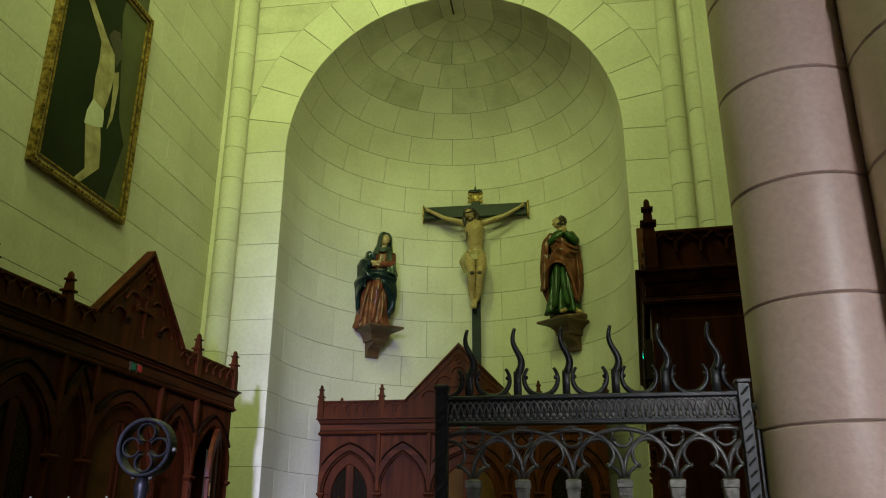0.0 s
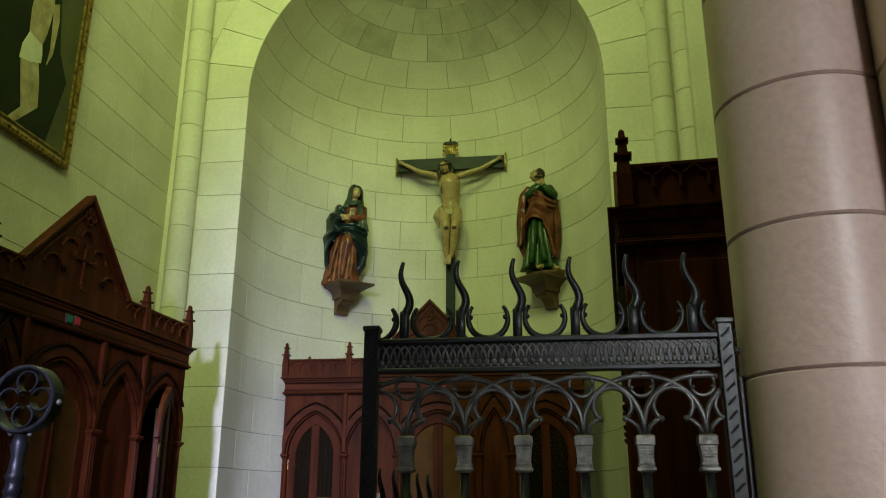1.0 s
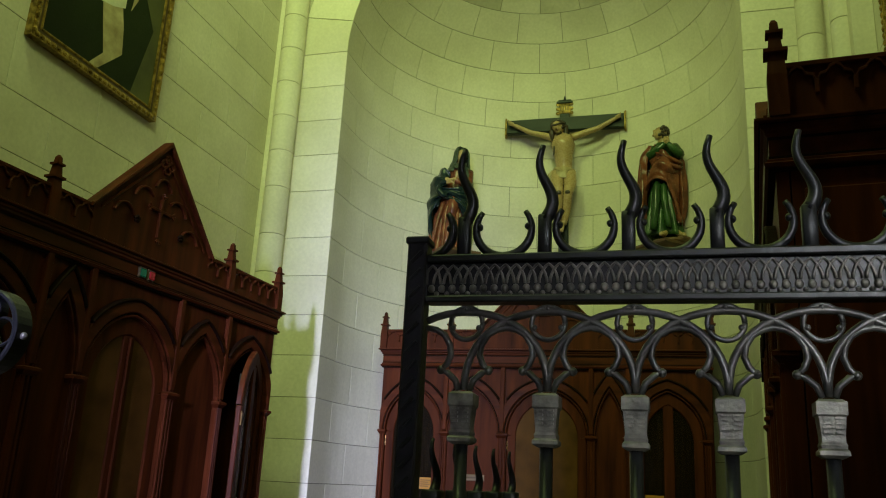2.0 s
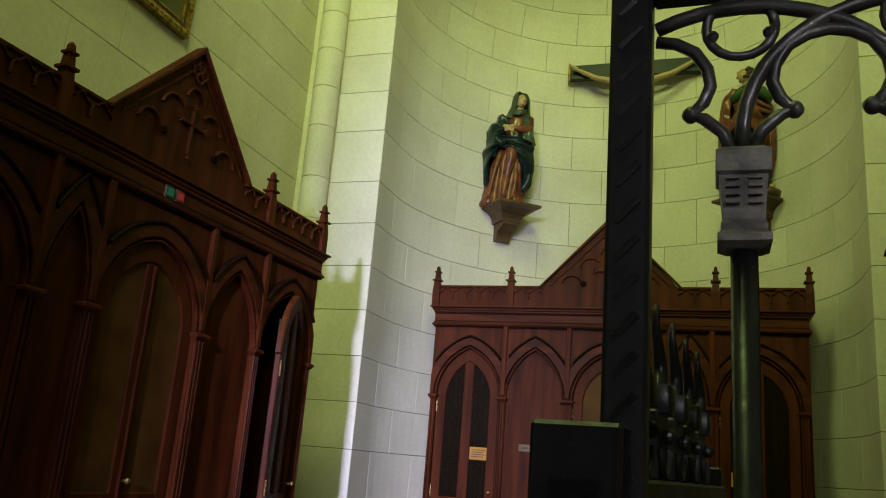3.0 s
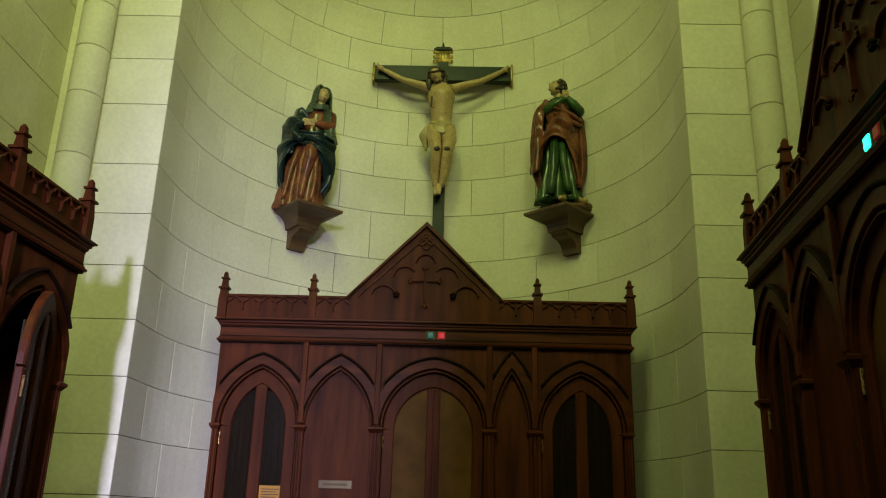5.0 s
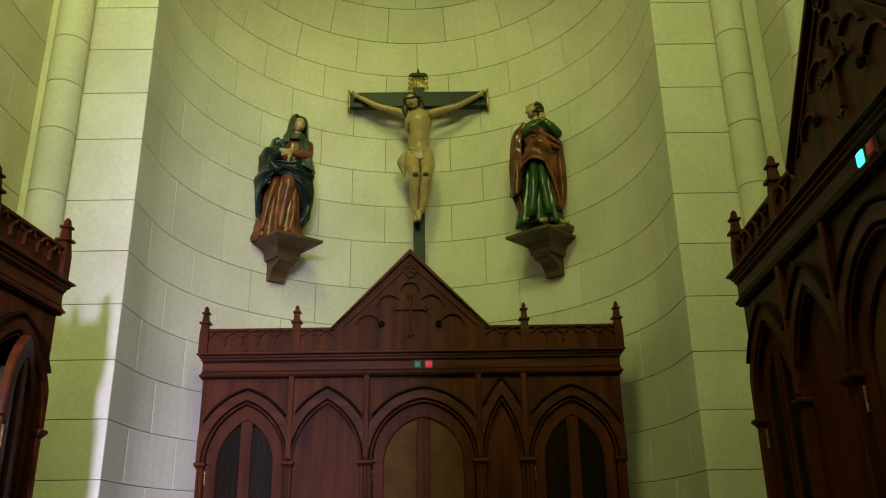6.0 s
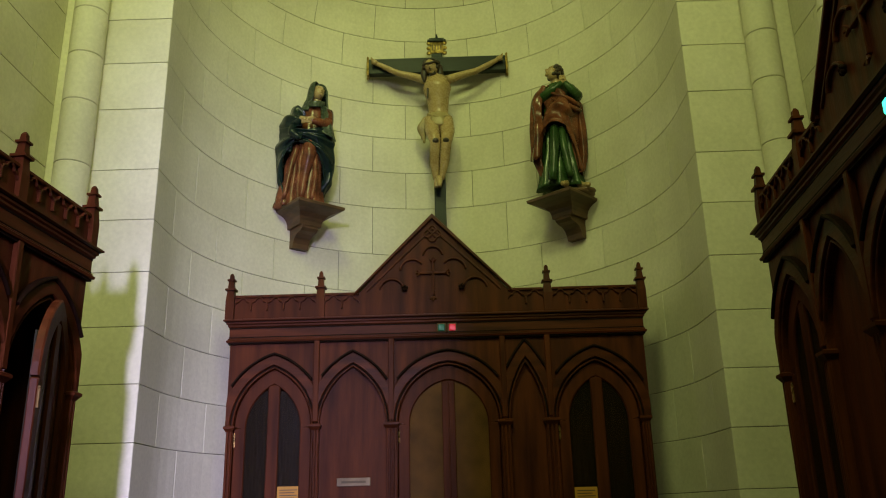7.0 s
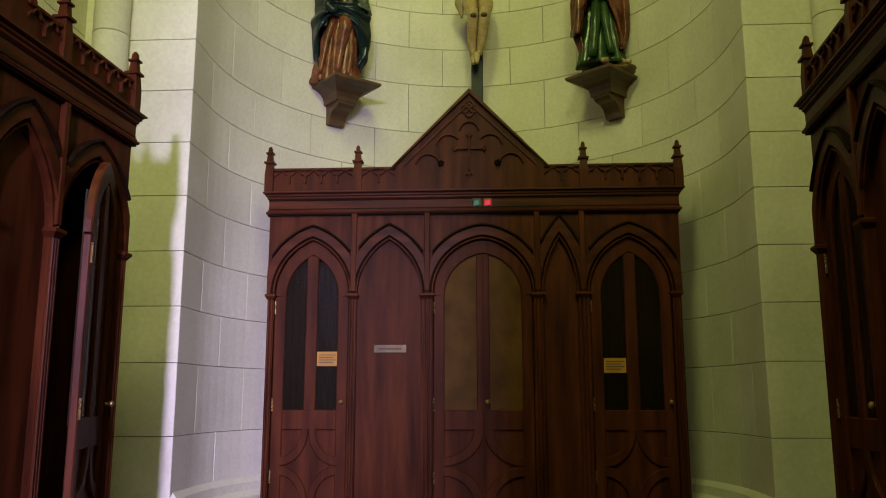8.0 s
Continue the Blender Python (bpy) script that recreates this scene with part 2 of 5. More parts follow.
def stone(fn, u0, u1, v0, v1, gu, gv, nu, nv, mat, parent, name="stone_block"):
    """One block on the surface fn(u, v, depth), with a joint round it and eased edges."""
    u0, u1, v0, v1 = u0 + gu, u1 - gu, v0 + gv, v1 - gv
    iu, iv = gu * 0.7, gv * 0.7
    verts, faces = [], []

    def outline(du, dv, d):
        a, b, c, e = u0 + du, u1 - du, v0 + dv, v1 - dv
        pts = [(a + (b - a) * k / nu, c) for k in range(nu)] + [(b, c + (e - c) * k / nv) for k in range(nv)]
        pts += [(b + (a - b) * k / nu, e) for k in range(nu)] + [(a, e + (c - e) * k / nv) for k in range(nv)]
        i = len(verts)
        verts.extend(fn(u, v, d) for u, v in pts)
        return list(range(i, len(verts)))

    back, shoulder = outline(0, 0, 0.03), outline(0, 0, 0.002)
    grid = {}
    for j in range(nv + 1):
        for k in range(nu + 1):
            grid[k, j] = len(verts)
            verts.append(fn(u0 + iu + (u1 - u0 - 2 * iu) * k / nu, v0 + iv + (v1 - v0 - 2 * iv) * j / nv, 0))
    rim = [grid[k, 0] for k in range(nu)] + [grid[nu, j] for j in range(nv)] + [grid[k, nv] for k in range(nu, 0, -1)] + [grid[0, j] for j in range(nv, 0, -1)]
    n = len(rim)
    for a, b in ((back, shoulder), (shoulder, rim)):
        faces += [(a[k], a[(k + 1) % n], b[(k + 1) % n], b[k]) for k in range(n)]
    faces += [(grid[k, j], grid[k + 1, j], grid[k + 1, j + 1], grid[k, j + 1]) for j in range(nv) for k in range(nu)]
    me = bpy.data.meshes.new(name)
    me.from_pydata(verts, [], faces)
    me.materials.append(mat)
    ob = new(name, me)
    ob.parent = parent
    return ob


def shell(name, fn, u0, u1, v0, v1, nu, nv, d0, d1, mat, label):
    """A curved wall of real thickness behind its facing blocks."""
    bm = B()
    g = {}
    for s, d in enumerate((d0, d1)):
        for i in range(nu + 1):
            for j in range(nv + 1):
                g[s, i, j] = bm.verts.new(fn(u0 + (u1 - u0) * i / nu, v0 + (v1 - v0) * j / nv, d))
    for s in (0, 1):
        for i in range(nu):
            for j in range(nv):
                bm.faces.new((g[s, i, j], g[s, i + 1, j], g[s, i + 1, j + 1], g[s, i, j + 1]))
    for i in range(nu):
        for j in (0, nv):
            bm.faces.new((g[0, i, j], g[0, i + 1, j], g[1, i + 1, j], g[1, i, j]))
    for j in range(nv):
        for i in (0, nu):
            bm.faces.new((g[0, i, j], g[0, i, j + 1], g[1, i, j + 1], g[1, i, j]))
    bmesh.ops.remove_doubles(bm, verts=bm.verts, dist=1e-5)
    return tagged(part(name, bm, mat), label, "wall", kind="structure")


def on_niche(u, v, d):      # u: degrees round the axis from -90 to 90, with the straight jambs beyond
    if abs(u) <= 90:
        return (NX + (NR + d) * math.sin(radians(u)), NY + (NR + d) * math.cos(radians(u)), v)
    s = 1 if u > 0 else -1
    return (NX + s * (NR + d), NY - (abs(u) - 90) * radians(1) * NR, v)


def on_dome(u, v, d):       # v: degrees above the springing
    r = (NR + d) * math.cos(radians(v))
    z = NZ + (NR + d) * math.sin(radians(v))
    if abs(u) <= 90:
        return (NX + r * math.sin(radians(u)), NY + r * math.cos(radians(u)), z)
    s = 1 if u > 0 else -1
    return (NX + s * r, NY - (abs(u) - 90) * radians(1) * NR, z)


JAMB = math.degrees((NY - FRONT) / NR)      # the jambs' depth, as degrees

# ---- large structure ----
bm = box(B(), -9, 9, -16, 3.2, -0.3, -0.012)
floor = tagged(part("floor", bm, FLOORM), "grey stone floor of church and side chapel", "floor", kind="structure")
bm = box(B(), -9, 9, -16, 3.2, 13, 13.2)
tagged(part("ceiling", bm, PLASTER), "plain pale plaster ceiling high above the nave", "ceiling", kind="structure")
# the chapel's own vault plate, pierced by the assumed lantern
bm = B()
for a, b, c, d in ((-3.3, -2.8, -8.9, 2.2), (-0.4, 3.3, -8.9, 2.2), (-2.8, -0.4, -8.9, -8.35), (-2.8, -0.4, -5.65, 2.2)):
    box(bm, a, b, c, d, 10.6, 10.72)
tagged(part("ceiling_chapel", bm, PLASTER), "pale plaster ceiling over the side chapel", "ceiling", kind="structure")
bm = B()
for a, b, c, d in ((-2.9, -2.8, -8.45, -5.55), (-0.4, -0.3, -8.45, -5.55), (-2.8, -0.4, -8.45, -8.35), (-2.8, -0.4, -5.65, -5.55)):
    box(bm, a, b, c, d, 10.72, 11.3)
box(bm, -2.9, -0.3, -8.45, -5.55, 11.3, 11.36)
tagged(part("trim_lantern", bm, PLASTER), "plain kerb round the assumed, unseen ceiling lantern", "trim", kind="structure")
for name, a, b, c, d in (("wall_nave_left", -9.3, -9, -16, 3.2), ("wall_far", -9, 9, 3.2, 3.5)):
    tagged(part(name, box(B(), a, b, c, d, -0.3, 13.2), PLASTER), "plain plastered church wall", "wall", kind="structure")
bm = B()
for a, b, c, d in ((-16, 3.2, -0.3, 13.2),):
    box(bm, 9, 9.3, a, b, c, d)
tagged(part("wall_nave_right", bm, PLASTER), "plain plastered church wall", "wall", kind="structure")
# unseen blocker: stops the nave window's light from climbing the chapel walls
tagged(part("wall_gallery", box(B(), -9, 9, -12.6, -11.6, 4.25, 13), PLASTER), "unseen wall added to cut nave light on the upper walls", "wall", kind="structure")
tagged(part("wall_nave_screen", box(B(), 0.21, 3.0, -12.3, -11.6, 0, 4.24), PLASTER), "unseen wall added to cut nave light on the right", "wall", kind="structure")
tagged(part("pier_nave_left", lathe(B(), [(0.85, 0), (0.85, 13)], -1.58, -9.3, 40), PLASTER), "plain round pier in the nave", "pier", kind="structure")
# back wall; its right-hand opening is added for the pier fill lamp
bm = B()
for a, b, c, d in ((-9, 0.12, -0.3, 13.2), (0.88, 4.08, -0.3, 13.2), (4.92, 9, -0.3, 13.2), (0.12, 0.88, -0.3, 3.45), (0.12, 0.88, 6.35, 13.2), (4.08, 4.92, -0.3, 3.35), (4.08, 4.92, 6.25, 13.2)):
    box(bm, a, b, -16, -15.6, c, d)
tagged(part("wall_nave_back", bm, PLASTER), "plain plastered church wall open for nave light and added pier light", "wall", kind="structure")

# unseen wall added over the chapel's entrance, its wide opening for the dome fill lamp
bm = B()
for a, b, c, d in ((-3.3, 0.25, 6.5, 10.6), (2.75, 3.3, 6.5, 10.6), (0.25, 2.75, 6.5, 6.75), (0.25, 2.75, 8.65, 10.6)):
    box(bm, a, b, -8.95, -8.75, c, d)
tagged(part("wall_entrance", bm, PLASTER), "unseen wall added round the fill lamp over the chapel entrance", "wall", kind="structure")

# chapel end wall on both sides of the niche and above it
wall_end = thing("wall_end", Matrix.Identity(4), "pale limestone end wall of the chapel round its niche", "wall", kind="structure")
bm = B()
box(bm, LEFT - 0.35, NX - NR - 0.02, FRONT + 0.012, FRONT + 0.4, 0, NZ)
box(bm, NX + NR + 0.02, RIGHT + 0.35, FRONT + 0.012, FRONT + 0.4, 0, NZ)
top = [(LEFT - 0.35, NZ), (LEFT - 0.35, 10.6), (RIGHT + 0.35, 10.6), (RIGHT + 0.35, NZ)] + arc(NX, NZ, NR + 0.012, 0, 180, 40)
prism(bm, top, FRONT + 0.012, FRONT + 0.4)
part("core", bm, MORTAR, wall_end)
flat_end = lambda u, v, d: (u, FRONT + d, v)
RO = NR + 0.56
for i, (z0, z1) in enumerate(zip(COURSES, COURSES[1:])):
    for s in (-1, 1):
        edge = LEFT + 0.02 if s < 0 else RIGHT - 0.02

        def inner(z):
            if z <= NZ + 0.01:
                return NX + s * NR
            k = RO * RO - (z - NZ) ** 2
            return NX + s * math.sqrt(k) if k > 0 else NX
        if z1 <= NZ + 0.02:
            stone(flat_end, min(edge, inner(z0)), max(edge, inner(z0)), z0, z1, GAP, GAP, 1, 1, STONE, wall_end)
            continue
        zm0, zm1 = max(z0, NZ), z1
        cut = lambda u, v, d: (edge + (inner(v) - edge) * u, FRONT + d, v)
        n = max(1, round(abs(inner(zm1) - edge) / 0.9))
        if abs(inner((zm0 + zm1) / 2) - edge) > 0.05:
            for k in range(n):
                stone(cut, k / n, (k + 1) / n, zm0, zm1, GAP / abs(inner(zm1) - edge), GAP, 1, 5, STAINED if (i + k) % 3 == 0 else STONE, wall_end)
NV = 17
for k in range(NV):
    fan = lambda u, v, d: (NX + v * math.cos(radians(u)), FRONT + d - 0.002, NZ + v * math.sin(radians(u)))
    stone(fan, 180 * k / NV, 180 * (k + 1) / NV, NR, RO, 0.09, GAP, 5, 1, STONE, wall_end, "voussoir")

# niche and half dome
niche = thing("wall_niche", Matrix.Identity(4), "pale limestone apse niche of curved block courses", "wall", kind="structure")
dome = thing("wall_half_dome", Matrix.Identity(4), "limestone half dome with damp stains near its crown", "wall", kind="structure")
END = 90 + JAMB
shell("wall_niche_core", on_niche, -END + 0.6, END - 0.6, 0, NZ, 44, 1, 0.012, 0.4, MORTAR, "mortar core behind the niche blocks")
shell("wall_dome_core", on_dome, -END + 0.6, END - 0.6, 0, 90, 44, 16, 0.012, 0.4, MORTAR, "mortar core behind the dome blocks")
ga = math.degrees(GAP / NR)


def ring(fn, v0, v1, gv, nv, i, parent, step=20.0, stain=None, lat=1.0):
    off = (0.0 if i % 2 else step / 2) + 1.5
    cuts = [-END] + [c for c in [off + step * k for k in range(-8, 9)] if -END + 5 < c < END - 5] + [END]
    for k, (a, b) in enumerate(zip(cuts, cuts[1:])):
        m = STAINED if stain and stain(a, b, v0) else STONE
        # blocks that turn the corner of the jamb are cut there
        stone(fn, a, b, v0, v1, ga / lat, gv, 6, nv, m, parent)


for i, (z0, z1) in enumerate(zip(COURSES[:14], COURSES[1:15])):
    ring(on_niche, z0, z1, GAP, 1, i, niche)
damp = random.Random(4)
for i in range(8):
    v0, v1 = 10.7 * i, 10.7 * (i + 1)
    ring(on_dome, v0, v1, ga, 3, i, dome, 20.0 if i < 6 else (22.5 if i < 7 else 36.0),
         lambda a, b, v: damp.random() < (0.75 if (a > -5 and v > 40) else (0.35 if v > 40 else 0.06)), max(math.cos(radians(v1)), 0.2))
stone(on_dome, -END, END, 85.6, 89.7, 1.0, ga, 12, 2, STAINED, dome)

# base moulding round the niche
bm = B()
prof = [(0.0, 0.0), (0.0, 0.36), (0.02, 0.40), (0.05, 0.36), (0.06, 0.30), (0.10, 0.26), (0.10, 0.0)]
loft(bm, [[on_niche(u, z, -d) for d, z in prof] for u in [-END + 2 * END * k / 40 for k in range(41)]])
tagged(part("baseboard_niche", bm, STONE), "moulded limestone base course round the niche", "base course", kind="structure")

# side walls
wall_left = thing("wall_left", Matrix.Identity(4), "pale limestone side wall in long block courses", "wall", kind="structure")
part("core", box(B(), LEFT - 0.35, LEFT - 0.012, -6.6, FRONT + 0.012, 0, 10.6), MORTAR, wall_left)
wall_right = thing("wall_right", Matrix.Identity(4), "pale limestone side wall in long block courses", "wall", kind="structure")
part("core", box(B(), RIGHT + 0.012, RIGHT + 0.35, -6.3, FRONT + 0.012, 0, 10.6), MORTAR, wall_right)
for i, (z0, z1) in enumerate(zip(COURSES, COURSES[1:])):
    for par, x, s in ((wall_left, LEFT, -1), (wall_right, RIGHT, 1)):
        f = lambda u, v, d: (x + s * d, u, v)
        stop = -6.6 if s < 0 else -6.3
        y = FRONT
        k = 0
        while y > stop + 0.3:
            w = 0.86 if k or i % 2 else 0.43
            e = max(y - w, stop)
            stone(f, e, y, z0, z1, GAP, GAP, 1, 1, STONE, par)
            y, k = e, k + 1

def sharpen(me):
    for e in me.edges:
        a, b = (me.vertices[k].co.z for k in e.vertices)
        e.use_edge_sharp = abs(a - b) < 1e-4


# corner shafts
def shaft(name, x, y, r, label):
    ob = thing(name, pose(x, y, 0), label, "column", "wall shafts", "structure")
    for z0, z1 in zip(COURSES, COURSES[1:]):
        part("drum", lathe(B(), [(r - 0.006, z0 + 0.001), (r, z0 + 0.008), (r, z1 - 0.008), (r - 0.006, z1 - 0.001)], n=28), STONE, ob, smooth=False)
    return ob


for ob in (shaft("shaft_corner_left", -2.640, -0.73, 0.128, "slender round limestone shaft in the wall corner"),
           shaft("shaft_corner_right", 2.55, -0.73, 0.118, "slender round limestone shaft in the wall corner"),
           shaft("shaft_wall_right", 2.62, -1.67, 0.09, "slender round limestone shaft against the side wall")):
    for c in ob.children:
        for f in c.data.polygons:
            f.use_smooth = len(f.vertices) == 4 and abs(f.normal.z) < 0.3
        sharpen(c.data)
bm = box(B(), LEFT + 0.002, -2.66, -0.735, FRONT - 0.003, 0, 10.6, 0.004)
tagged(part("trim_corner", bm, STONE), "limestone fillet behind the corner shaft", "trim", kind="structure")
bm = box(B(), 2.57, RIGHT - 0.002, -0.735, FRONT - 0.003, 0, 10.6, 0.004)
tagged(part("trim_corner", bm, STONE), "limestone fillet behind the corner shaft", "trim", kind="structure")
bm = box(B(), 2.64, RIGHT - 0.002, -1.86, -1.52, 0, 10.6, 0.004)
tagged(part("trim_pilaster", bm, STONE), "flat limestone strip behind the wall shaft", "pilaster", kind="structure")

# nave pier with its engaged shaft
PIER = [0, 0.42, 0.85, 1.27, 1.665, 2.06, 2.465, 2.865, 3.265, 3.665, 4.17, 4.57, 5.0, 5.5, 6.0, 6.5, 7, 7.5, 8, 8.5, 9, 9.5, 10, 10.5, 11]
pier = thing("pier", Matrix.Identity(4), "massive pinkish stone nave pier with engaged round shaft", "pier", kind="structure")
for z0, z1 in zip(PIER, PIER[1:]):
    for x, y, r in ((2.06, -6.33, 0.245), (2.66, -6.62, 0.46)):
        ob = part("drum", lathe(B(), [(r - 0.008, z0 + 0.001), (r, z0 + 0.007), (r, z1 - 0.007), (r - 0.008, z1 - 0.001)], x, y, 40), PINK, pier)
        for f in ob.data.polygons:
            f.use_smooth = len(f.vertices) == 4 and abs(f.normal.z) < 0.3
        sharpen(ob.data)

# ---- confessionals ----
BAYS = [(-1.54, -0.95, "door"), (-0.89, -0.39, "panel"), (-0.30, 0.47, "double"), (0.55, 0.81, "panel"), (0.90, 1.52, "door")]
IMPOST, APEX, APEX_OUT = 1.82, 2.25, 2.36
FRIEZE, CORNICE, CREST = 2.46, 2.64, 2.84


def door_leaf(parent, a, b, name="door", double=False):
    """An arched leaf between a and b, front face at y = 0 of its own, with two glazed lights over a traceried panel."""
    bm = B()
    ti, t = 0.085, 0.04
    o, i = arch(a, b, IMPOST, APEX), arch(a + ti, b - ti, IMPOST - 0.02, APEX - 0.115)
    ribbon(bm, i, o, 0, t, 0.008)
    for x0, x1 in ((a, a + ti), (b - ti, b)):
        box(bm, x0, x1, 0, t, 0.13, IMPOST - 0.01, 0.006)
    box(bm, a + ti - 0.004, b - ti + 0.004, 0.002, t - 0.002, 0.79, 0.94, 0.006)
    box(bm, a + ti - 0.004, b - ti + 0.004, 0.002, t - 0.002, 0.13, 0.26, 0.006)
    c = (a + b) / 2
    leaf = part(name, bm, WOOD, parent, "mahogany arched door leaf with two glazed lights")
    m = 0.045 if not double else 0.05
    bm = box(B(), c - m, c + m, 0.004, t - 0.004, 0.93, APEX - 0.12, 0.006)
    if double:
        box(bm, c - 0.008, c + 0.008, -0.014, 0.004, 0.14, APEX - 0.13, 0.004)
    part("mullion", bm, WOOD, leaf)
    for s in (-1, 1):
        lo, hi = (a + ti, c - m) if s < 0 else (c + m, b - ti)
        pts = [p for p in i if lo - 1e-6 <= p[0] <= hi + 1e-6]
        if s < 0:
            pts = pts + [(hi, pts[-1][1] + 0.0), (hi, 0.94), (lo, 0.94)]
        else:
            pts = [(lo, 0.94), (lo, pts[0][1])] + pts + [(hi, 0.94)]
        clean = []
        for p in pts:
            if not clean or math.hypot(p[0] - clean[-1][0], p[1] - clean[-1][1]) > 1e-4:
                clean.append(p)
        part("pane", prism(B(), clean, 0.018, 0.022), AMBER if double else GLASS, leaf, "amber obscured glass pane" if double else "seeded glass pane")
    cloth = B()
    n = 48
    w0, w1 = a + ti, b - ti
    xs = [w0 + (w1 - w0) * k / n for k in range(n + 1)]
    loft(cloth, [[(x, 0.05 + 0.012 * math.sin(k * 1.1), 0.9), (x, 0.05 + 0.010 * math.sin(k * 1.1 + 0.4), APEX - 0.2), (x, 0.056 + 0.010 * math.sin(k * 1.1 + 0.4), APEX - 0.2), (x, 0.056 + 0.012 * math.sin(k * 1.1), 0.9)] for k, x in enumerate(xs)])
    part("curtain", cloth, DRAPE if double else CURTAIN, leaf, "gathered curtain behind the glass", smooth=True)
    # lower panel with a curved diamond
    bm = box(B(), a + ti, b - ti, 0.018, 0.03, 0.255, 0.795)
    part("panel", bm, WOOD, leaf)
    for h in (0,):
        x0, x1 = a + ti - 0.01, b - ti + 0.01
        cx, cz, rx, rz = (x0 + x1) / 2, 0.525, (x1 - x0) / 2, 0.27
        bm = B()
        for sx in (-1, 1):
            for sz in (-1, 1):
                curve = [(cx + sx * (rx - rx * math.sin(q)), cz + sz * (rz - rz * math.cos(q))) for q in [math.pi / 2 * k / 8 for k in range(9)]]
                inner = [(cx + sx * (rx - 0.74 * rx * math.sin(q)), cz + sz * (rz - 0.74 * rz * math.cos(q))) for q in [math.pi / 2 * k / 8 for k in range(9)]]
                ribbon(bm, inner, curve, -0.002, 0.02, 0.006)
        part("tracery", bm, WOOD, leaf)
    bm = B()
    kx = b - ti / 2 if not double else c + 0.03
    tube(bm, [(kx, 0.002, 1.0), (kx, -0.02, 1.0)], 0.008)
    ball(bm, (kx, -0.034, 1.0), 0.017, 0.015, 0.017)
    part("knob", bm, BRASS, leaf, "small brass door knob", True)
    for z in (0.45, 0.98, 1.72):
        part("hinge", tube(B(), [(a + 0.006, -0.006, z - 0.05), (a + 0.006, -0.006, z + 0.05)], 0.007), BRASS, leaf, "brass hinge")
    return leaf


def pinnacle(parent, x, y):
    bm = B()
    def sq(r, z):
        return [(x - r, y - r, z), (x + r, y - r, z), (x + r, y + r, z), (x - r, y + r, z)]
    loft(bm, [sq(0.034, CORNICE), sq(0.034, 2.80), sq(0.026, 2.885), sq(0.041, 2.886), sq(0.041, 2.9), sq(0.025, 2.902), sq(0.019, 2.965), sq(0.030, 2.967), sq(0.030, 2.979), sq(0.017, 2.98), sq(0.014, 3.015), sq(0.006, 3.03)])
    return part("pinnacle", bm, WOOD, parent)


def cresting(parent, x0, x1, n, m=None):
    """A low parapet board with a row of small cusped arches under its top rail."""
    bm = box(B(), x0, x1, 0.028, 0.05, CORNICE, CREST)
    box(bm, x0, x1, 0.012, 0.06, CREST - 0.018, CREST + 0.004, 0.004)
    ob = part("cresting_board", bm, WOOD, parent)
    bm = B()
    w = (x1 - x0) / n
    for k in range(n):
        a = x0 + k * w
        cx = a + w / 2
        left = [(a, CREST - 0.085), (a + w * 0.10, CREST - 0.06), (a + w * 0.28, CREST - 0.052), (a + w * 0.34, CREST - 0.035), (cx, CREST - 0.022)]
        pts = left + [(2 * cx - x, z) for x, z in left[-2::-1]]
        ribbon(bm, pts, [(x, z + 0.014) for x, z in pts], 0.012, 0.03, 0.003)
        if k:
            box(bm, a - 0.008, a + 0.008, 0.010, 0.03, CREST - 0.125, CREST - 0.07, 0.003)
    tagged(part("cusped_arcade", bm, WOODH, ob), kind="stuff")
    if m:
        ob.matrix_basis = m
    return ob


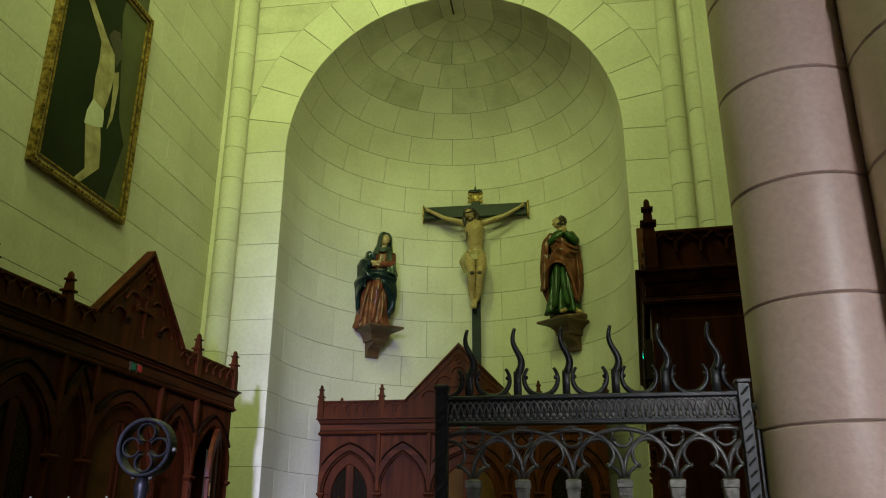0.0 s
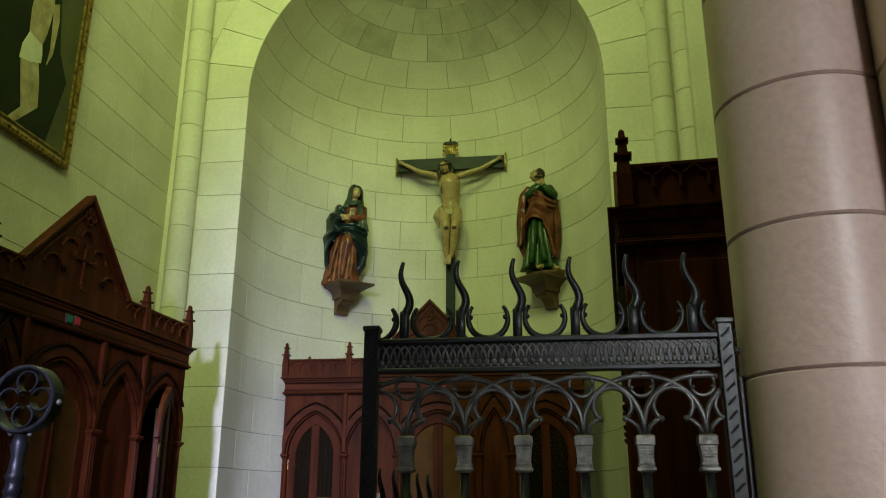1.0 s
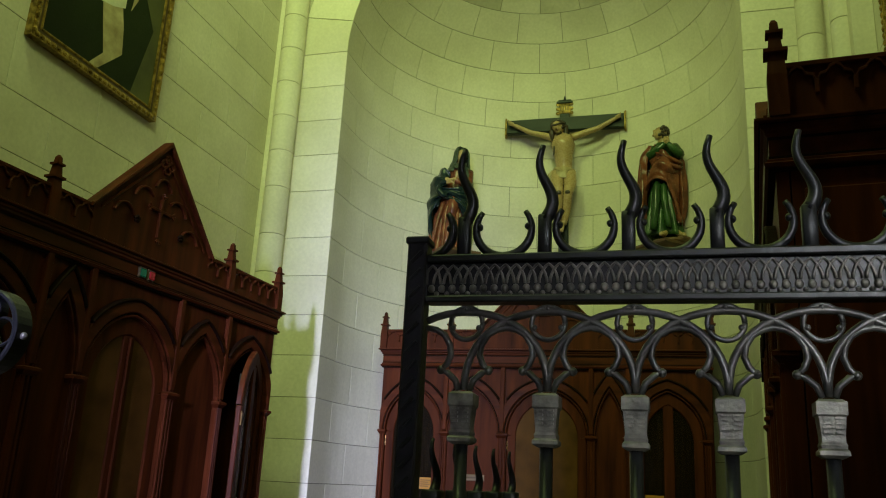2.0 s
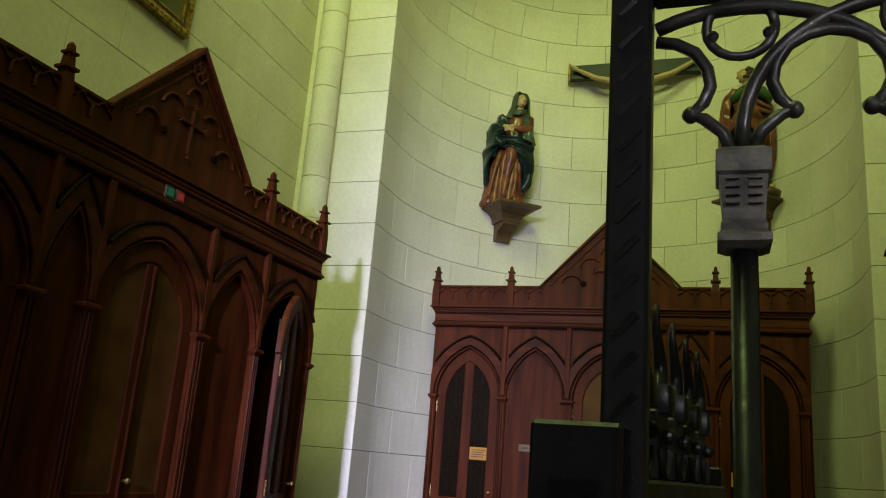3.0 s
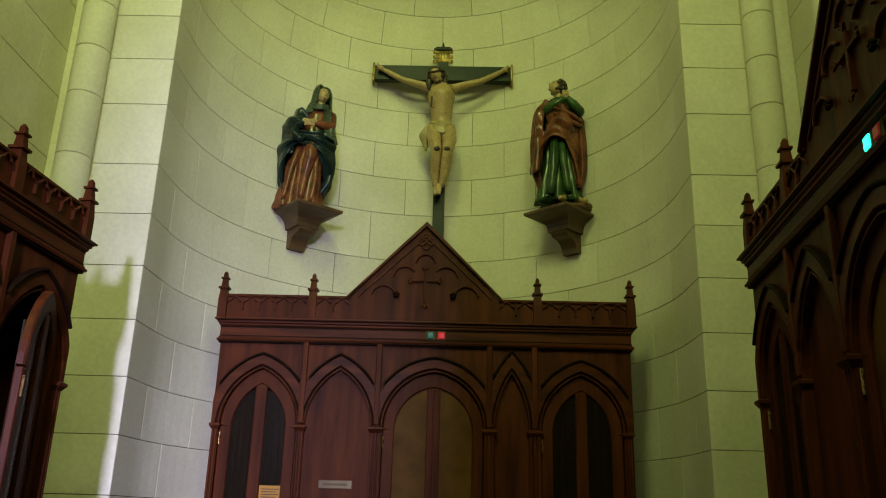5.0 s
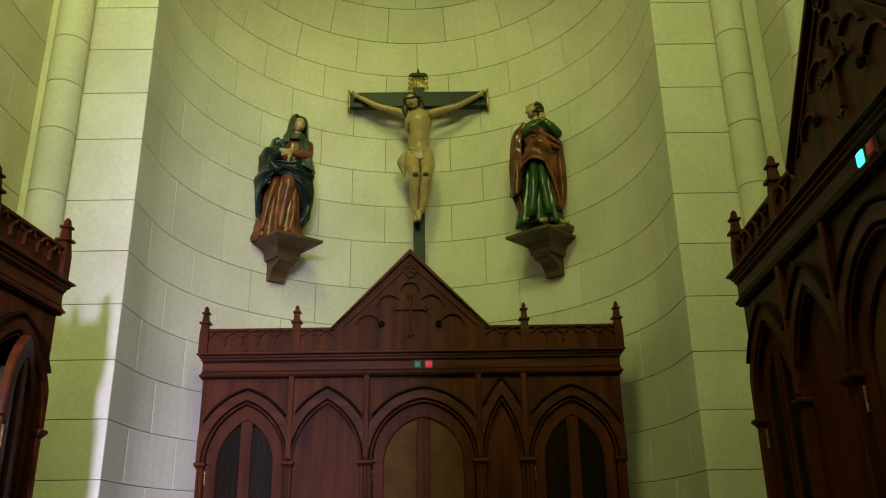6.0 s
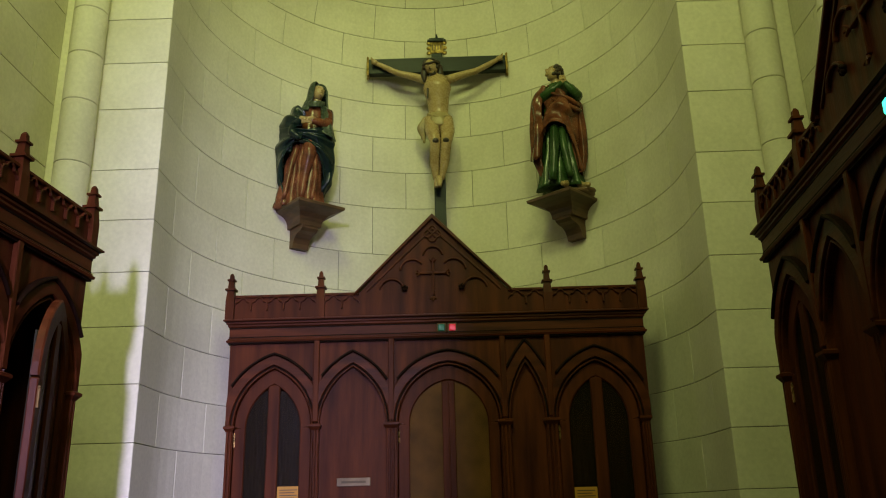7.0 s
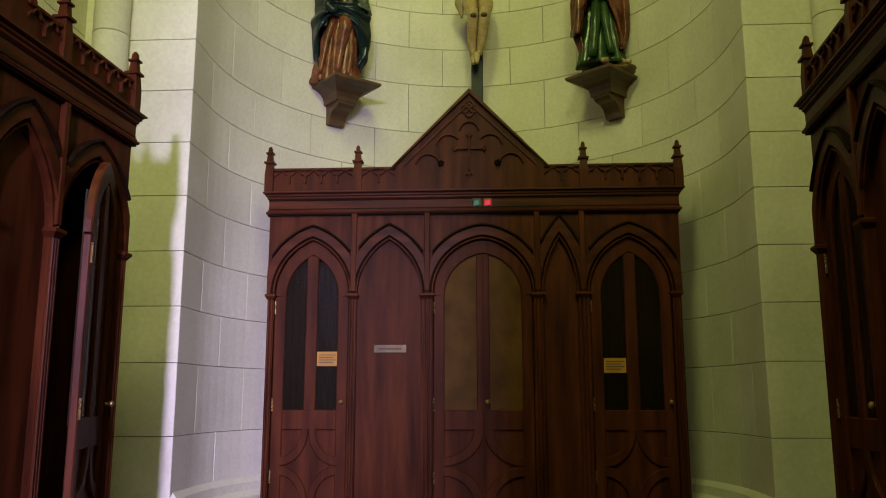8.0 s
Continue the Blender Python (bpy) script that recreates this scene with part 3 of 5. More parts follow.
def confessional(m, label, open_door=0.0, mirror=False, green=GREEN_OFF, red=RED_ON, cards=False, depth=0.95, lamp=0.0875, lamp_z=2.533):
    c = thing("confessional", m, label, "confessional", "gothic confessionals of the chapel")
    bays = [(-b, -a, w) for a, b, w in BAYS[::-1]] if mirror else BAYS
    flip = -1 if mirror else 1
    # carcase
    for s in (-1, 1):
        side = part("side_wall", box(B(), min(s * 1.60, s * 1.555), max(s * 1.60, s * 1.555), 0.06, depth, 0.0, FRIEZE), WOOD, c)
        for y0, y1 in ((0.10, 0.48), (0.56, 0.90)):
            for lo, hi in ((0.2, 0.95), (1.05, 2.38)):
                part("side_panel", box(B(), min(s * 1.612, s * 1.598), max(s * 1.612, s * 1.598), y0, y1, lo, hi, 0.005), WOOD, side)
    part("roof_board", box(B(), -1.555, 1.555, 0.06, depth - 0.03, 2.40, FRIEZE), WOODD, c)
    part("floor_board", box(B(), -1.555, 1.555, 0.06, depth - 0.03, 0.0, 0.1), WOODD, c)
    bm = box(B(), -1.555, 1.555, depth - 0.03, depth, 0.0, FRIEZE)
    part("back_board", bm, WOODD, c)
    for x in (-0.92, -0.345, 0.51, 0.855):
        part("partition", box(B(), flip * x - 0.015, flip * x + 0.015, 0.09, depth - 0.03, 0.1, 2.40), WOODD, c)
    part("plinth", box(B(), -1.64, 1.64, -0.025, 0.06, 0.0, 0.12, 0.008), WOODH, c)
    # bays
    for k, (a, b, what) in enumerate(bays):
        lo = -1.60 if k == 0 else (bays[k - 1][1] + a) / 2
        hi = 1.60 if k == 4 else (b + bays[k + 1][0]) / 2
        open_curve = arch(a, b, IMPOST, APEX)
        bm = B()
        ribbon(bm, open_curve, [(x, FRIEZE) for x, z in open_curve], 0.012, 0.055)
        if lo < a:
            box(bm, lo + 0.001, a, 0.012, 0.055, IMPOST, FRIEZE)
        if hi > b:
            box(bm, b, hi - 0.001, 0.012, 0.055, IMPOST, FRIEZE)
        sp = part("spandrel", bm, WOOD, c)
        band = arch_offset(a, b, 0.098)
        groove = arch_offset(a, b, 0.118)
        clip = lambda pts: [(min(max(x, lo + 0.002), hi - 0.002), min(z, FRIEZE - 0.004)) for x, z in pts]
        bm = B()
        ribbon(bm, arch_offset(a, b, 0.026), clip(band), -0.016, 0.014, 0.005)
        part("archivolt", bm, WOODH, sp)
        bm = ribbon(B(), arch_offset(a, b, 0.0), arch_offset(a, b, 0.013), -0.006, 0.03, 0.004)
        part("inner_roll", bm, WOODH, sp)
        # near-black roll and strip along the arch: groove shadow put in as colour
        for keep in (lambda x: x < (a + b) / 2 + 1e-6, lambda x: x > (a + b) / 2 - 1e-6):
            rows = [(p, q) for p, q in zip(band, groove) if keep(p[0]) and lo + 0.020 < q[0] < hi - 0.020]
            if len(rows) > 1:
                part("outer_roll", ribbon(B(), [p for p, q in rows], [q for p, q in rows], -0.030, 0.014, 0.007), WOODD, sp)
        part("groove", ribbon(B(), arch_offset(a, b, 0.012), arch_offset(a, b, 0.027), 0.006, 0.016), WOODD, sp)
        if what == "panel":
            part("panel", prism(B(), [(a, 0.12)] + open_curve + [(b, 0.12)], 0.035, 0.055), WOOD, c)
        else:
            swing = open_door if k == 4 else 0.0
            leaf = door_leaf(c, a + 0.004, b - 0.004, "door", what == "double")
            leaf.location = (0, 0.022, 0)
            if swing:
                h = b - 0.004
                leaf.matrix_basis = pose(h, 0.016, 0) @ pose(0, 0, 0, 0, 0, swing) @ pose(-h, 0, 0)
    # strips over the pilasters, and the pilasters with capitals
    for x, w in ((-1.565, 0.05), (-0.92, 0.06), (-0.345, 0.09), (0.51, 0.08), (0.855, 0.09), (1.55, 0.06)):
        x *= flip
        bm = B()
        k = 3 if w > 0.055 else 2
        plan = [(x - w / 2, 0.055), (x - w / 2, 0.0)]
        for q in range(k):
            cx, hw = x - w / 2 + w * (q + 0.5) / k, w * 0.36 / k
            plan += [(cx - hw, 0.0), (cx - hw, -0.010), (cx - hw * 0.6, -0.015), (cx + hw * 0.6, -0.015), (cx + hw, -0.010), (cx + hw, 0.0)]
        plan += [(x + w / 2, 0.0), (x + w / 2, 0.055)]
        loft(bm, [[(px, py, z) for px, py in plan] for z in (0.12, IMPOST - 0.035)])
        pil = part("pilaster", bm, WOOD, c)
        bm = B()
        def sq(r, d, z):
            return [(x - r, -d, z), (x + r, -d, z), (x + r, 0.05, z), (x - r, 0.05, z)]
        loft(bm, [sq(w / 2, 0.014, IMPOST - 0.04), sq(w / 2 + 0.012, 0.03, IMPOST - 0.02), sq(w / 2 + 0.016, 0.036, IMPOST - 0.015), sq(w / 2 + 0.016, 0.036, IMPOST), sq(w / 2 + 0.002, 0.02, IMPOST + 0.008)])
        part("capital", bm, WOODH, pil)
        if abs(x) < 1.5:
            part("strip", box(B(), x - 0.022, x + 0.022, -0.020, 0.014, IMPOST + 0.02, FRIEZE, 0.005), WOOD, pil)
    # entablature
    bm = B()
    def lay(d, z):
        return [(-1.60 - d, -d, z), (1.60 + d, -d, z), (1.60 + d, depth, z), (-1.60 - d, depth, z)]
    loft(bm, [lay(0.0, FRIEZE - 0.004), lay(0.022, FRIEZE), lay(0.026, FRIEZE + 0.014), lay(0.014, FRIEZE + 0.022), lay(0.014, FRIEZE + 0.03), lay(0.006, FRIEZE + 0.036),
              lay(0.006, 2.575), lay(0.018, 2.585), lay(0.018, 2.597), lay(0.03, 2.604), lay(0.03, 2.618), lay(0.05, 2.626), lay(0.05, CORNICE - 0.004), lay(0.04, CORNICE)])
    ent = part("entablature", bm, WOODH, c)
    # dark lines that stand for the shade under the entablature mouldings
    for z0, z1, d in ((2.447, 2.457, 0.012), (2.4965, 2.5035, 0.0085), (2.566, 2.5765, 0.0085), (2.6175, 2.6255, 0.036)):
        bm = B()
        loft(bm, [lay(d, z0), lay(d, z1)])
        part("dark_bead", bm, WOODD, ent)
    # parapet and gable
    G0, G1, GC, GT = (-0.60, 0.575, -0.012, 3.487) if flip > 0 else (-0.575, 0.60, 0.012, 3.487)
    p0, p1 = sorted((-0.905 * flip, 0.886 * flip))
    cresting(c, -1.585, p0 - 0.034, 5)
    cresting(c, p0 + 0.034, G0, 2)
    cresting(c, G1, p1 - 0.034, 2)
    cresting(c, p1 + 0.034, 1.585, 5)
    cresting(c, 0.04, depth - 0.02, 6, pose(1.655, 0, 0, 0, 0, 90))
    cresting(c, -depth + 0.02, -0.04, 6, pose(-1.655, 0, 0, 0, 0, -90))
    gable = part("gable", prism(B(), [(G0, CORNICE), (G1, CORNICE), (G1, CREST), (GC, GT - 0.02), (G0, CREST)], 0.026, 0.055), WOOD, c)
    bm = B()
    rake = [(G0 - 0.03, CREST - 0.016), (GC, GT - 0.045), (G1 + 0.03, CREST - 0.016)]
    ribbon(bm, rake, [(G0 - 0.03, CREST + 0.006), (GC, GT), (G1 + 0.03, CREST + 0.006)], -0.004, 0.075, 0.006)
    ribbon(bm, [(G0 + 0.06, CREST + 0.0), (GC, GT - 0.135), (G1 - 0.06, CREST + 0.0)], [(G0 + 0.06, CREST + 0.02), (GC, GT - 0.11), (G1 - 0.06, CREST + 0.02)], 0.014, 0.03, 0.004)
    part("raking_moulding", bm, WOODH, gable)
    bm = B()
    for cx, cz, r, a0, a1 in ((GC, 3.13, 0.085, 5, 175), (GC - 0.165, 3.005, 0.105, 38, 172), (GC + 0.165, 3.005, 0.105, 142, 8), (GC - 0.33, 2.845, 0.105, 22, 168), (GC + 0.33, 2.845, 0.105, 158, 12)):
        ribbon(bm, arc(cx, cz, r - 0.016, a0, a1), arc(cx, cz, r, a0, a1), 0.006, 0.03, 0.005)
    for k in range(4):
        x, z = GC + 0.036 * math.cos(k * math.pi / 2), 3.315 + 0.036 * math.sin(k * math.pi / 2)
        ribbon(bm, arc(x, z, 0.024, 0, 360, 14), arc(x, z, 0.036, 0, 360, 14), 0.008, 0.03, 0.003)
    part("tracery", bm, WOODH, gable)
    for s in (-1, 1):
        bm = B()
        x0, z0 = GC + s * 0.225, 2.865
        for q in range(5):
            w = q * math.tau / 5 + 0.3
            ball(bm, (x0 + 0.015 * math.cos(w), 0.006, z0 + 0.015 * math.sin(w)), 0.013, 0.014, 0.013, u=8, v=6)
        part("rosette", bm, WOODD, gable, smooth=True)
    bm = B()
    cz = 2.985
    box(bm, GC - 0.011, GC + 0.011, 0.006, 0.03, 2.80, 3.07, 0.004)
    box(bm, GC - 0.10, GC + 0.10, 0.006, 0.03, cz - 0.011, cz + 0.011, 0.004)
    for x, z, dx, dz in ((GC, 3.075, 0, 1), (GC, 2.79, 0, -1), (GC - 0.105, cz, -1, 0), (GC + 0.105, cz, 1, 0)):
        for w in (-50, 0, 50):
            d = Matrix.Rotation(radians(w), 2) @ Vector((dx, dz))
            tube(bm, [(x, 0.012, z), (x + d.x * 0.034, 0.002, z + d.y * 0.034)], [0.010, 0.006], 6)
    part("cross", bm, WOOD, gable)
    for x in (-1.62, -0.905, 0.886, 1.62):
        pinnacle(c, flip * x, 0.035)
    for x in (-1.62, 1.62):
        pinnacle(c, x, depth - 0.04)
    # signal lamps
    for x, m2, nm in ((flip * lamp - 0.0425, green, "green_lamp"), (flip * lamp + 0.0425, red, "red_lamp")):
        h = part("lamp_housing", box(B(), x - 0.038, x + 0.038, -0.018, 0.01, lamp_z - 0.038, lamp_z + 0.038, 0.008), INK, c)
        part(nm, box(B(), x - 0.027, x + 0.027, -0.026, -0.016, lamp_z - 0.027, lamp_z + 0.027, 0.006), m2, h)
    if cards:
        for x, z in ((-1.113, 1.325), (1.076, 1.27)):
            n = part("notice", box(B(), x - 0.083, x + 0.083, 0.0335, 0.0355, z - 0.055, z + 0.055), YELLOW, c, "yellow paper notice on the glass")
            bm = B()
            for q in range(4):
                box(bm, x - 0.066, x + 0.066 - 0.02 * (q % 2), 0.0318, 0.0332, z + 0.026 - q * 0.019, z + 0.033 - q * 0.019)
            part("print", bm, INK, n)
        x, z = -0.63, 1.4
        n = part("name_plate", box(B(), x - 0.125, x + 0.125, 0.026, 0.0345, z - 0.03, z + 0.03, 0.003), PLATE, c, "small engraved name plate")
        part("print", box(B(), x - 0.09, x + 0.09, 0.0245, 0.0258, z - 0.008, z + 0.008), INK, n)
    return c


confessional(Matrix.Identity(4), "dark mahogany gothic confessional standing in the niche", cards=True)


def along(p, q, end_x):
    """A pose whose local x runs from p to q, where q is at local end_x on the front."""
    d = Vector((q[0] - p[0], q[1] - p[1])).normalized()
    return pose(q[0] - d.x * end_x, q[1] - d.y * end_x, 0, 0, 0, math.degrees(math.atan2(d.y, d.x)))


confessional(along((-1.985, -3.49), (-1.887, -1.841), 1.62), "dark mahogany gothic confessional with one door ajar by the side wall", open_door=17, mirror=True, red=RED_OFF, depth=0.76, lamp=0.066)
confessional(along((1.893, -1.78), (1.625, -5.06), 1.62), "dark mahogany gothic confessional with its green lamp lit", green=GREEN_ON, red=RED_OFF, depth=0.80, lamp=0.16, lamp_z=2.52)

# ---- statues and cross ----


def interp(rows, z):
    for a, b in zip(rows, rows[1:]):
        if a[0] <= z <= b[0]:
            k = (z - a[0]) / (b[0] - a[0])
            k = k * k * (3 - 2 * k)
            return [p + (q - p) * k for p, q in zip(a, b)]
    return list(rows[-1])


def drape(bm, rows, folds, mat, a0=0, a1=360, seg=56, nz=30, seed=0, thick=0.0, fall=0.6):
    """Cloth round an axis: rows of (z, cx, cy, rx, ry, fold depth); a0..a1 in degrees from the front, for an open mantle."""
    rg = random.Random(seed)
    ph = [rg.uniform(0, 6.28) for _ in range(4)]
    z0, z1 = rows[0][0], rows[-1][0]
    full = a1 - a0 >= 360

    def level(z, grow):
        _, cx, cy, rx, ry, f = interp(rows, z)
        out = []
        for k in range(seg if full else seg + 1):
            a = radians(a0 + (a1 - a0) * k / seg)
            w = math.sin(folds * a + ph[0] + fall * 2.2 * z) + 0.55 * math.sin(folds * 1.7 * a + ph[1] - fall * 3 * z) + 0.35 * math.sin(folds * 2.9 * a + ph[2] + 5 * z)
            w = math.copysign(abs(w) ** 0.75, w)
            g = 1 + f * w
            out.append((cx + (rx * g + grow) * math.sin(a), cy - (ry * g + grow) * math.cos(a), z + 0.012 * f / 0.1 * math.sin(folds * a + ph[3]) * (z < z0 + 0.05)))
        return out
    zs = [z0 + (z1 - z0) * k / nz for k in range(nz + 1)]
    if full:
        loft(bm, [level(z, 0) for z in zs], mat)
    else:
        loft(bm, [level(z, 0) + level(z, -thick)[::-1] for z in zs], mat)
    return bm


def limb(bm, pts, rs, mat, n=10):
    """A smooth limb through a few points."""
    P, R = [], []
    for i in range(len(pts) - 1):
        for k in range(5):
            f = k / 5
            P.append([a + (b - a) * f for a, b in zip(pts[i], pts[i + 1])])
            R.append(rs[i] + (rs[i + 1] - rs[i]) * f)
    P.append(list(pts[-1]))
    R.append(rs[-1])
    for _ in range(2):
        P = [P[0]] + [[(a + 2 * b + c) / 4 for a, b, c in zip(P[i - 1], P[i], P[i + 1])] for i in range(1, len(P) - 1)] + [P[-1]]
    return tube(bm, P, R, n, mat=mat)


def head(bm, c, s, tilt, skin):
    """A plain carved head."""
    ball(bm, c, 0.062 * s, 0.072 * s, 0.088 * s, skin, 18, 14, tilt)
    t = Matrix.Translation(c) @ tilt
    for p, r in (((0, -0.072, -0.005), (0.011, 0.017, 0.022)), ((0, -0.058, -0.062), (0.022, 0.016, 0.016)), ((0, -0.066, -0.036), (0.018, 0.008, 0.006)), ((0.026, -0.058, 0.016), (0.02, 0.011, 0.006)), ((-0.026, -0.058, 0.016), (0.02, 0.011, 0.006))):
        q = t @ Vector([k * s for k in p])
        ball(bm, q, r[0] * s, r[1] * s, r[2] * s, skin, 8, 6, tilt)


def bracket(x, y, yaw, z):
    ob = thing("wall_bracket", pose(x, y, z, 0, 0, yaw), "carved brown wooden wall bracket under a statue", "bracket", "statue brackets")
    bm = B()
    def half(r, d, zz):
        return [(-r, 0.06, zz), (-r, -d, zz), (r, -d, zz), (r, 0.06, zz)]
    loft(bm, [half(0.115, 0.27, -0.175), half(0.118, 0.275, -0.135), half(0.13, 0.29, -0.10), half(0.155, 0.33, -0.07), half(0.195, 0.39, -0.048), half(0.235, 0.46, -0.036), half(0.247, 0.475, -0.03), half(0.25, 0.48, -0.008), half(0.243, 0.47, 0.0)])
    part("shelf", bm, OAK, ob)
    bm = B()
    prof = [(0.06, -0.17), (-0.26, -0.17), (-0.265, -0.20), (-0.235, -0.225), (-0.175, -0.235), (-0.125, -0.265), (-0.095, -0.315), (-0.085, -0.36), (0.06, -0.36)]
    a = [bm.verts.new((-0.085, yy, zz)) for yy, zz in prof]
    b = [bm.verts.new((0.085, yy, zz)) for yy, zz in prof]
    bm.faces.new(a)
    bm.faces.new(b[::-1])
    for i in range(len(prof)):
        bm.faces.new((a[i], a[(i + 1) % len(prof)], b[(i + 1) % len(prof)], b[i]))
    part("corbel", bm, OAK, ob)
    return ob


def wall_spot(u, d):
    p = on_niche(u, 0, -d)
    return p[0], p[1], -u


def cr(p, t):
    """A smooth curve through the points p at t from 0 to 1."""
    n = len(p) - 1
    k = min(int(t * n), n - 1)
    f = t * n - k
    a, b, c, d = p[max(k - 1, 0)], p[k], p[k + 1], p[min(k + 2, n)]
    return [0.5 * (2 * q + (r - o) * f + (2 * o - 5 * q + 4 * r - e) * f * f + (3 * q - o - 3 * r + e) * f ** 3) for o, q, r, e in zip(a, b, c, d)]


def sheet(bm, rows, mat, across=0.0, along_u=0.0, deep=0.012, thick=0.022, nu=34, nv=26, seed=0):
    """Thick carved cloth through rows of points, with folds that run across or along it."""
    rg = random.Random(seed)
    p1, p2, p3 = (rg.uniform(0, 6.28) for _ in range(3))
    pts = [[Vector(cr([cr(r, i / nu) for r in rows], j / nv)) for i in range(nu + 1)] for j in range(nv + 1)]
    front, back = [], []
    for j in range(nv + 1):
        v = j / nv
        fr, bk = [], []
        for i in range(nu + 1):
            u = i / nu
            du = pts[j][min(i + 1, nu)] - pts[j][max(i - 1, 0)]
            dv = pts[min(j + 1, nv)][i] - pts[max(j - 1, 0)][i]
            nrm = du.cross(dv)
            nrm = nrm.normalized() if nrm.length > 1e-9 else Vector((0, -1, 0))
            if nrm.y > 0:
                nrm = -nrm
            w = 0.0
            if across:
                w += math.sin(math.tau * across * v + 2.6 * u + p1) + 0.5 * math.sin(math.tau * across * 1.9 * v - 3.4 * u + p2)
            if along_u:
                w += math.sin(math.tau * along_u * u + 1.7 * v + p3) + 0.5 * math.sin(math.tau * along_u * 1.8 * u - 2.5 * v + p1)
            w = math.copysign(abs(w) ** 0.8, w)
            q = pts[j][i] + nrm * deep * w
            fr.append(bm.verts.new(q))
            bk.append(bm.verts.new(q - nrm * thick))
        front.append(fr)
        back.append(bk)
    fs = []
    for j in range(nv):
        for i in range(nu):
            fs.append(bm.faces.new((front[j][i], front[j][i + 1], front[j + 1][i + 1], front[j + 1][i])))
            fs.append(bm.faces.new((back[j][i], back[j + 1][i], back[j + 1][i + 1], back[j][i + 1])))
    for j in range(nv):
        for i in (0, nu):
            fs.append(bm.faces.new((front[j][i], front[j + 1][i], back[j + 1][i], back[j][i])))
    for i in range(nu):
        for j in (0, nv):
            fs.append(bm.faces.new((front[j][i], front[j][i + 1], back[j][i + 1], back[j][i])))
    for f in fs:
        f.material_index = mat
    return bm


# the mourning woman: weight on one hip, head turned aside and up
x, y, yaw = wall_spot(-40.5, 0.0)
bracket(x - 0.035, y, yaw, 3.955)
bm = B()
M_ = [MANTLE, HOOD, ROBE, SKIN, LINEN]
drape(bm, [(0.0, -0.02, 0, 0.205, 0.165, 0.2), (0.10, -0.02, 0, 0.185, 0.15, 0.2), (0.40, 0.0, -0.01, 0.16, 0.135, 0.13), (0.60, 0.03, -0.01, 0.15, 0.125, 0.06), (0.80, 0.06, 0, 0.145, 0.11, 0.02), (1.0, 0.09, 0, 0.13, 0.09, 0.01), (1.08, 0.105, 0, 0.06, 0.06, 0.0)], 9, 2, seed=3, fall=0.9, seg=72)
limb(bm, [(0.06, -0.10, 0.66), (0.075, -0.16, 0.52), (0.03, -0.14, 0.30), (0.0, -0.15, 0.05)], [0.06, 0.066, 0.045, 0.03], 2)
limb(bm, [(-0.05, -0.11, 0.60), (-0.11, -0.14, 0.35), (-0.16, -0.14, 0.04)], [0.03, 0.03, 0.022], 2)
limb(bm, [(0.12, -0.12, 0.50), (0.13, -0.14, 0.25), (0.10, -0.15, 0.03)], [0.028, 0.026, 0.02], 2)
drape(bm, [(0.15, 0.0, 0.03, 0.205, 0.14, 0.06), (0.30, 0.01, 0.03, 0.25, 0.16, 0.12), (0.47, 0.02, 0.02, 0.265, 0.16, 0.12), (0.66, 0.03, 0.01, 0.245, 0.155, 0.07), (0.86, 0.03, 0.0, 0.235, 0.145, 0.05), (1.0, 0.08, 0.0, 0.165, 0.115, 0.03), (1.09, 0.105, 0.01, 0.09, 0.085, 0.0)], 8, 0, 58, 302, seed=5, thick=0.02, seg=60)
# mantle over the arm, drawn across the waist and falling at both sides
sheet(bm, [[(-0.08, -0.06, 1.05), (-0.05, -0.13, 1.02), (0.0, -0.13, 0.97), (0.02, -0.12, 0.93)], [(-0.21, -0.05, 0.92), (-0.15, -0.15, 0.90), (-0.07, -0.19, 0.87), (-0.01, -0.18, 0.84)], [(-0.235, -0.04, 0.78), (-0.16, -0.16, 0.76), (-0.06, -0.20, 0.77), (0.0, -0.2, 0.77)]], 0, across=1.6, deep=0.014, seed=1)
sheet(bm, [[(-0.225, -0.05, 0.83), (-0.11, -0.17, 0.77), (0.03, -0.19, 0.74), (0.17, -0.17, 0.76), (0.285, -0.05, 0.76)], [(-0.25, -0.05, 0.70), (-0.13, -0.18, 0.68), (0.03, -0.20, 0.70), (0.17, -0.18, 0.66), (0.29, -0.05, 0.66)], [(-0.265, -0.04, 0.46), (-0.19, -0.15, 0.54), (-0.02, -0.18, 0.65), (0.17, -0.17, 0.57), (0.295, -0.05, 0.47)], [(-0.21, -0.02, 0.17), (-0.195, -0.12, 0.40), (-0.08, -0.16, 0.61), (0.15, -0.15, 0.50), (0.22, -0.03, 0.20)]], 0, across=2.6, deep=0.013, seed=2)
limb(bm, [(-0.09, -0.18, 0.79), (-0.10, -0.205, 0.70), (-0.03, -0.20, 0.645), (0.0, -0.19, 0.70)], [0.03, 0.042, 0.036, 0.02], 0)
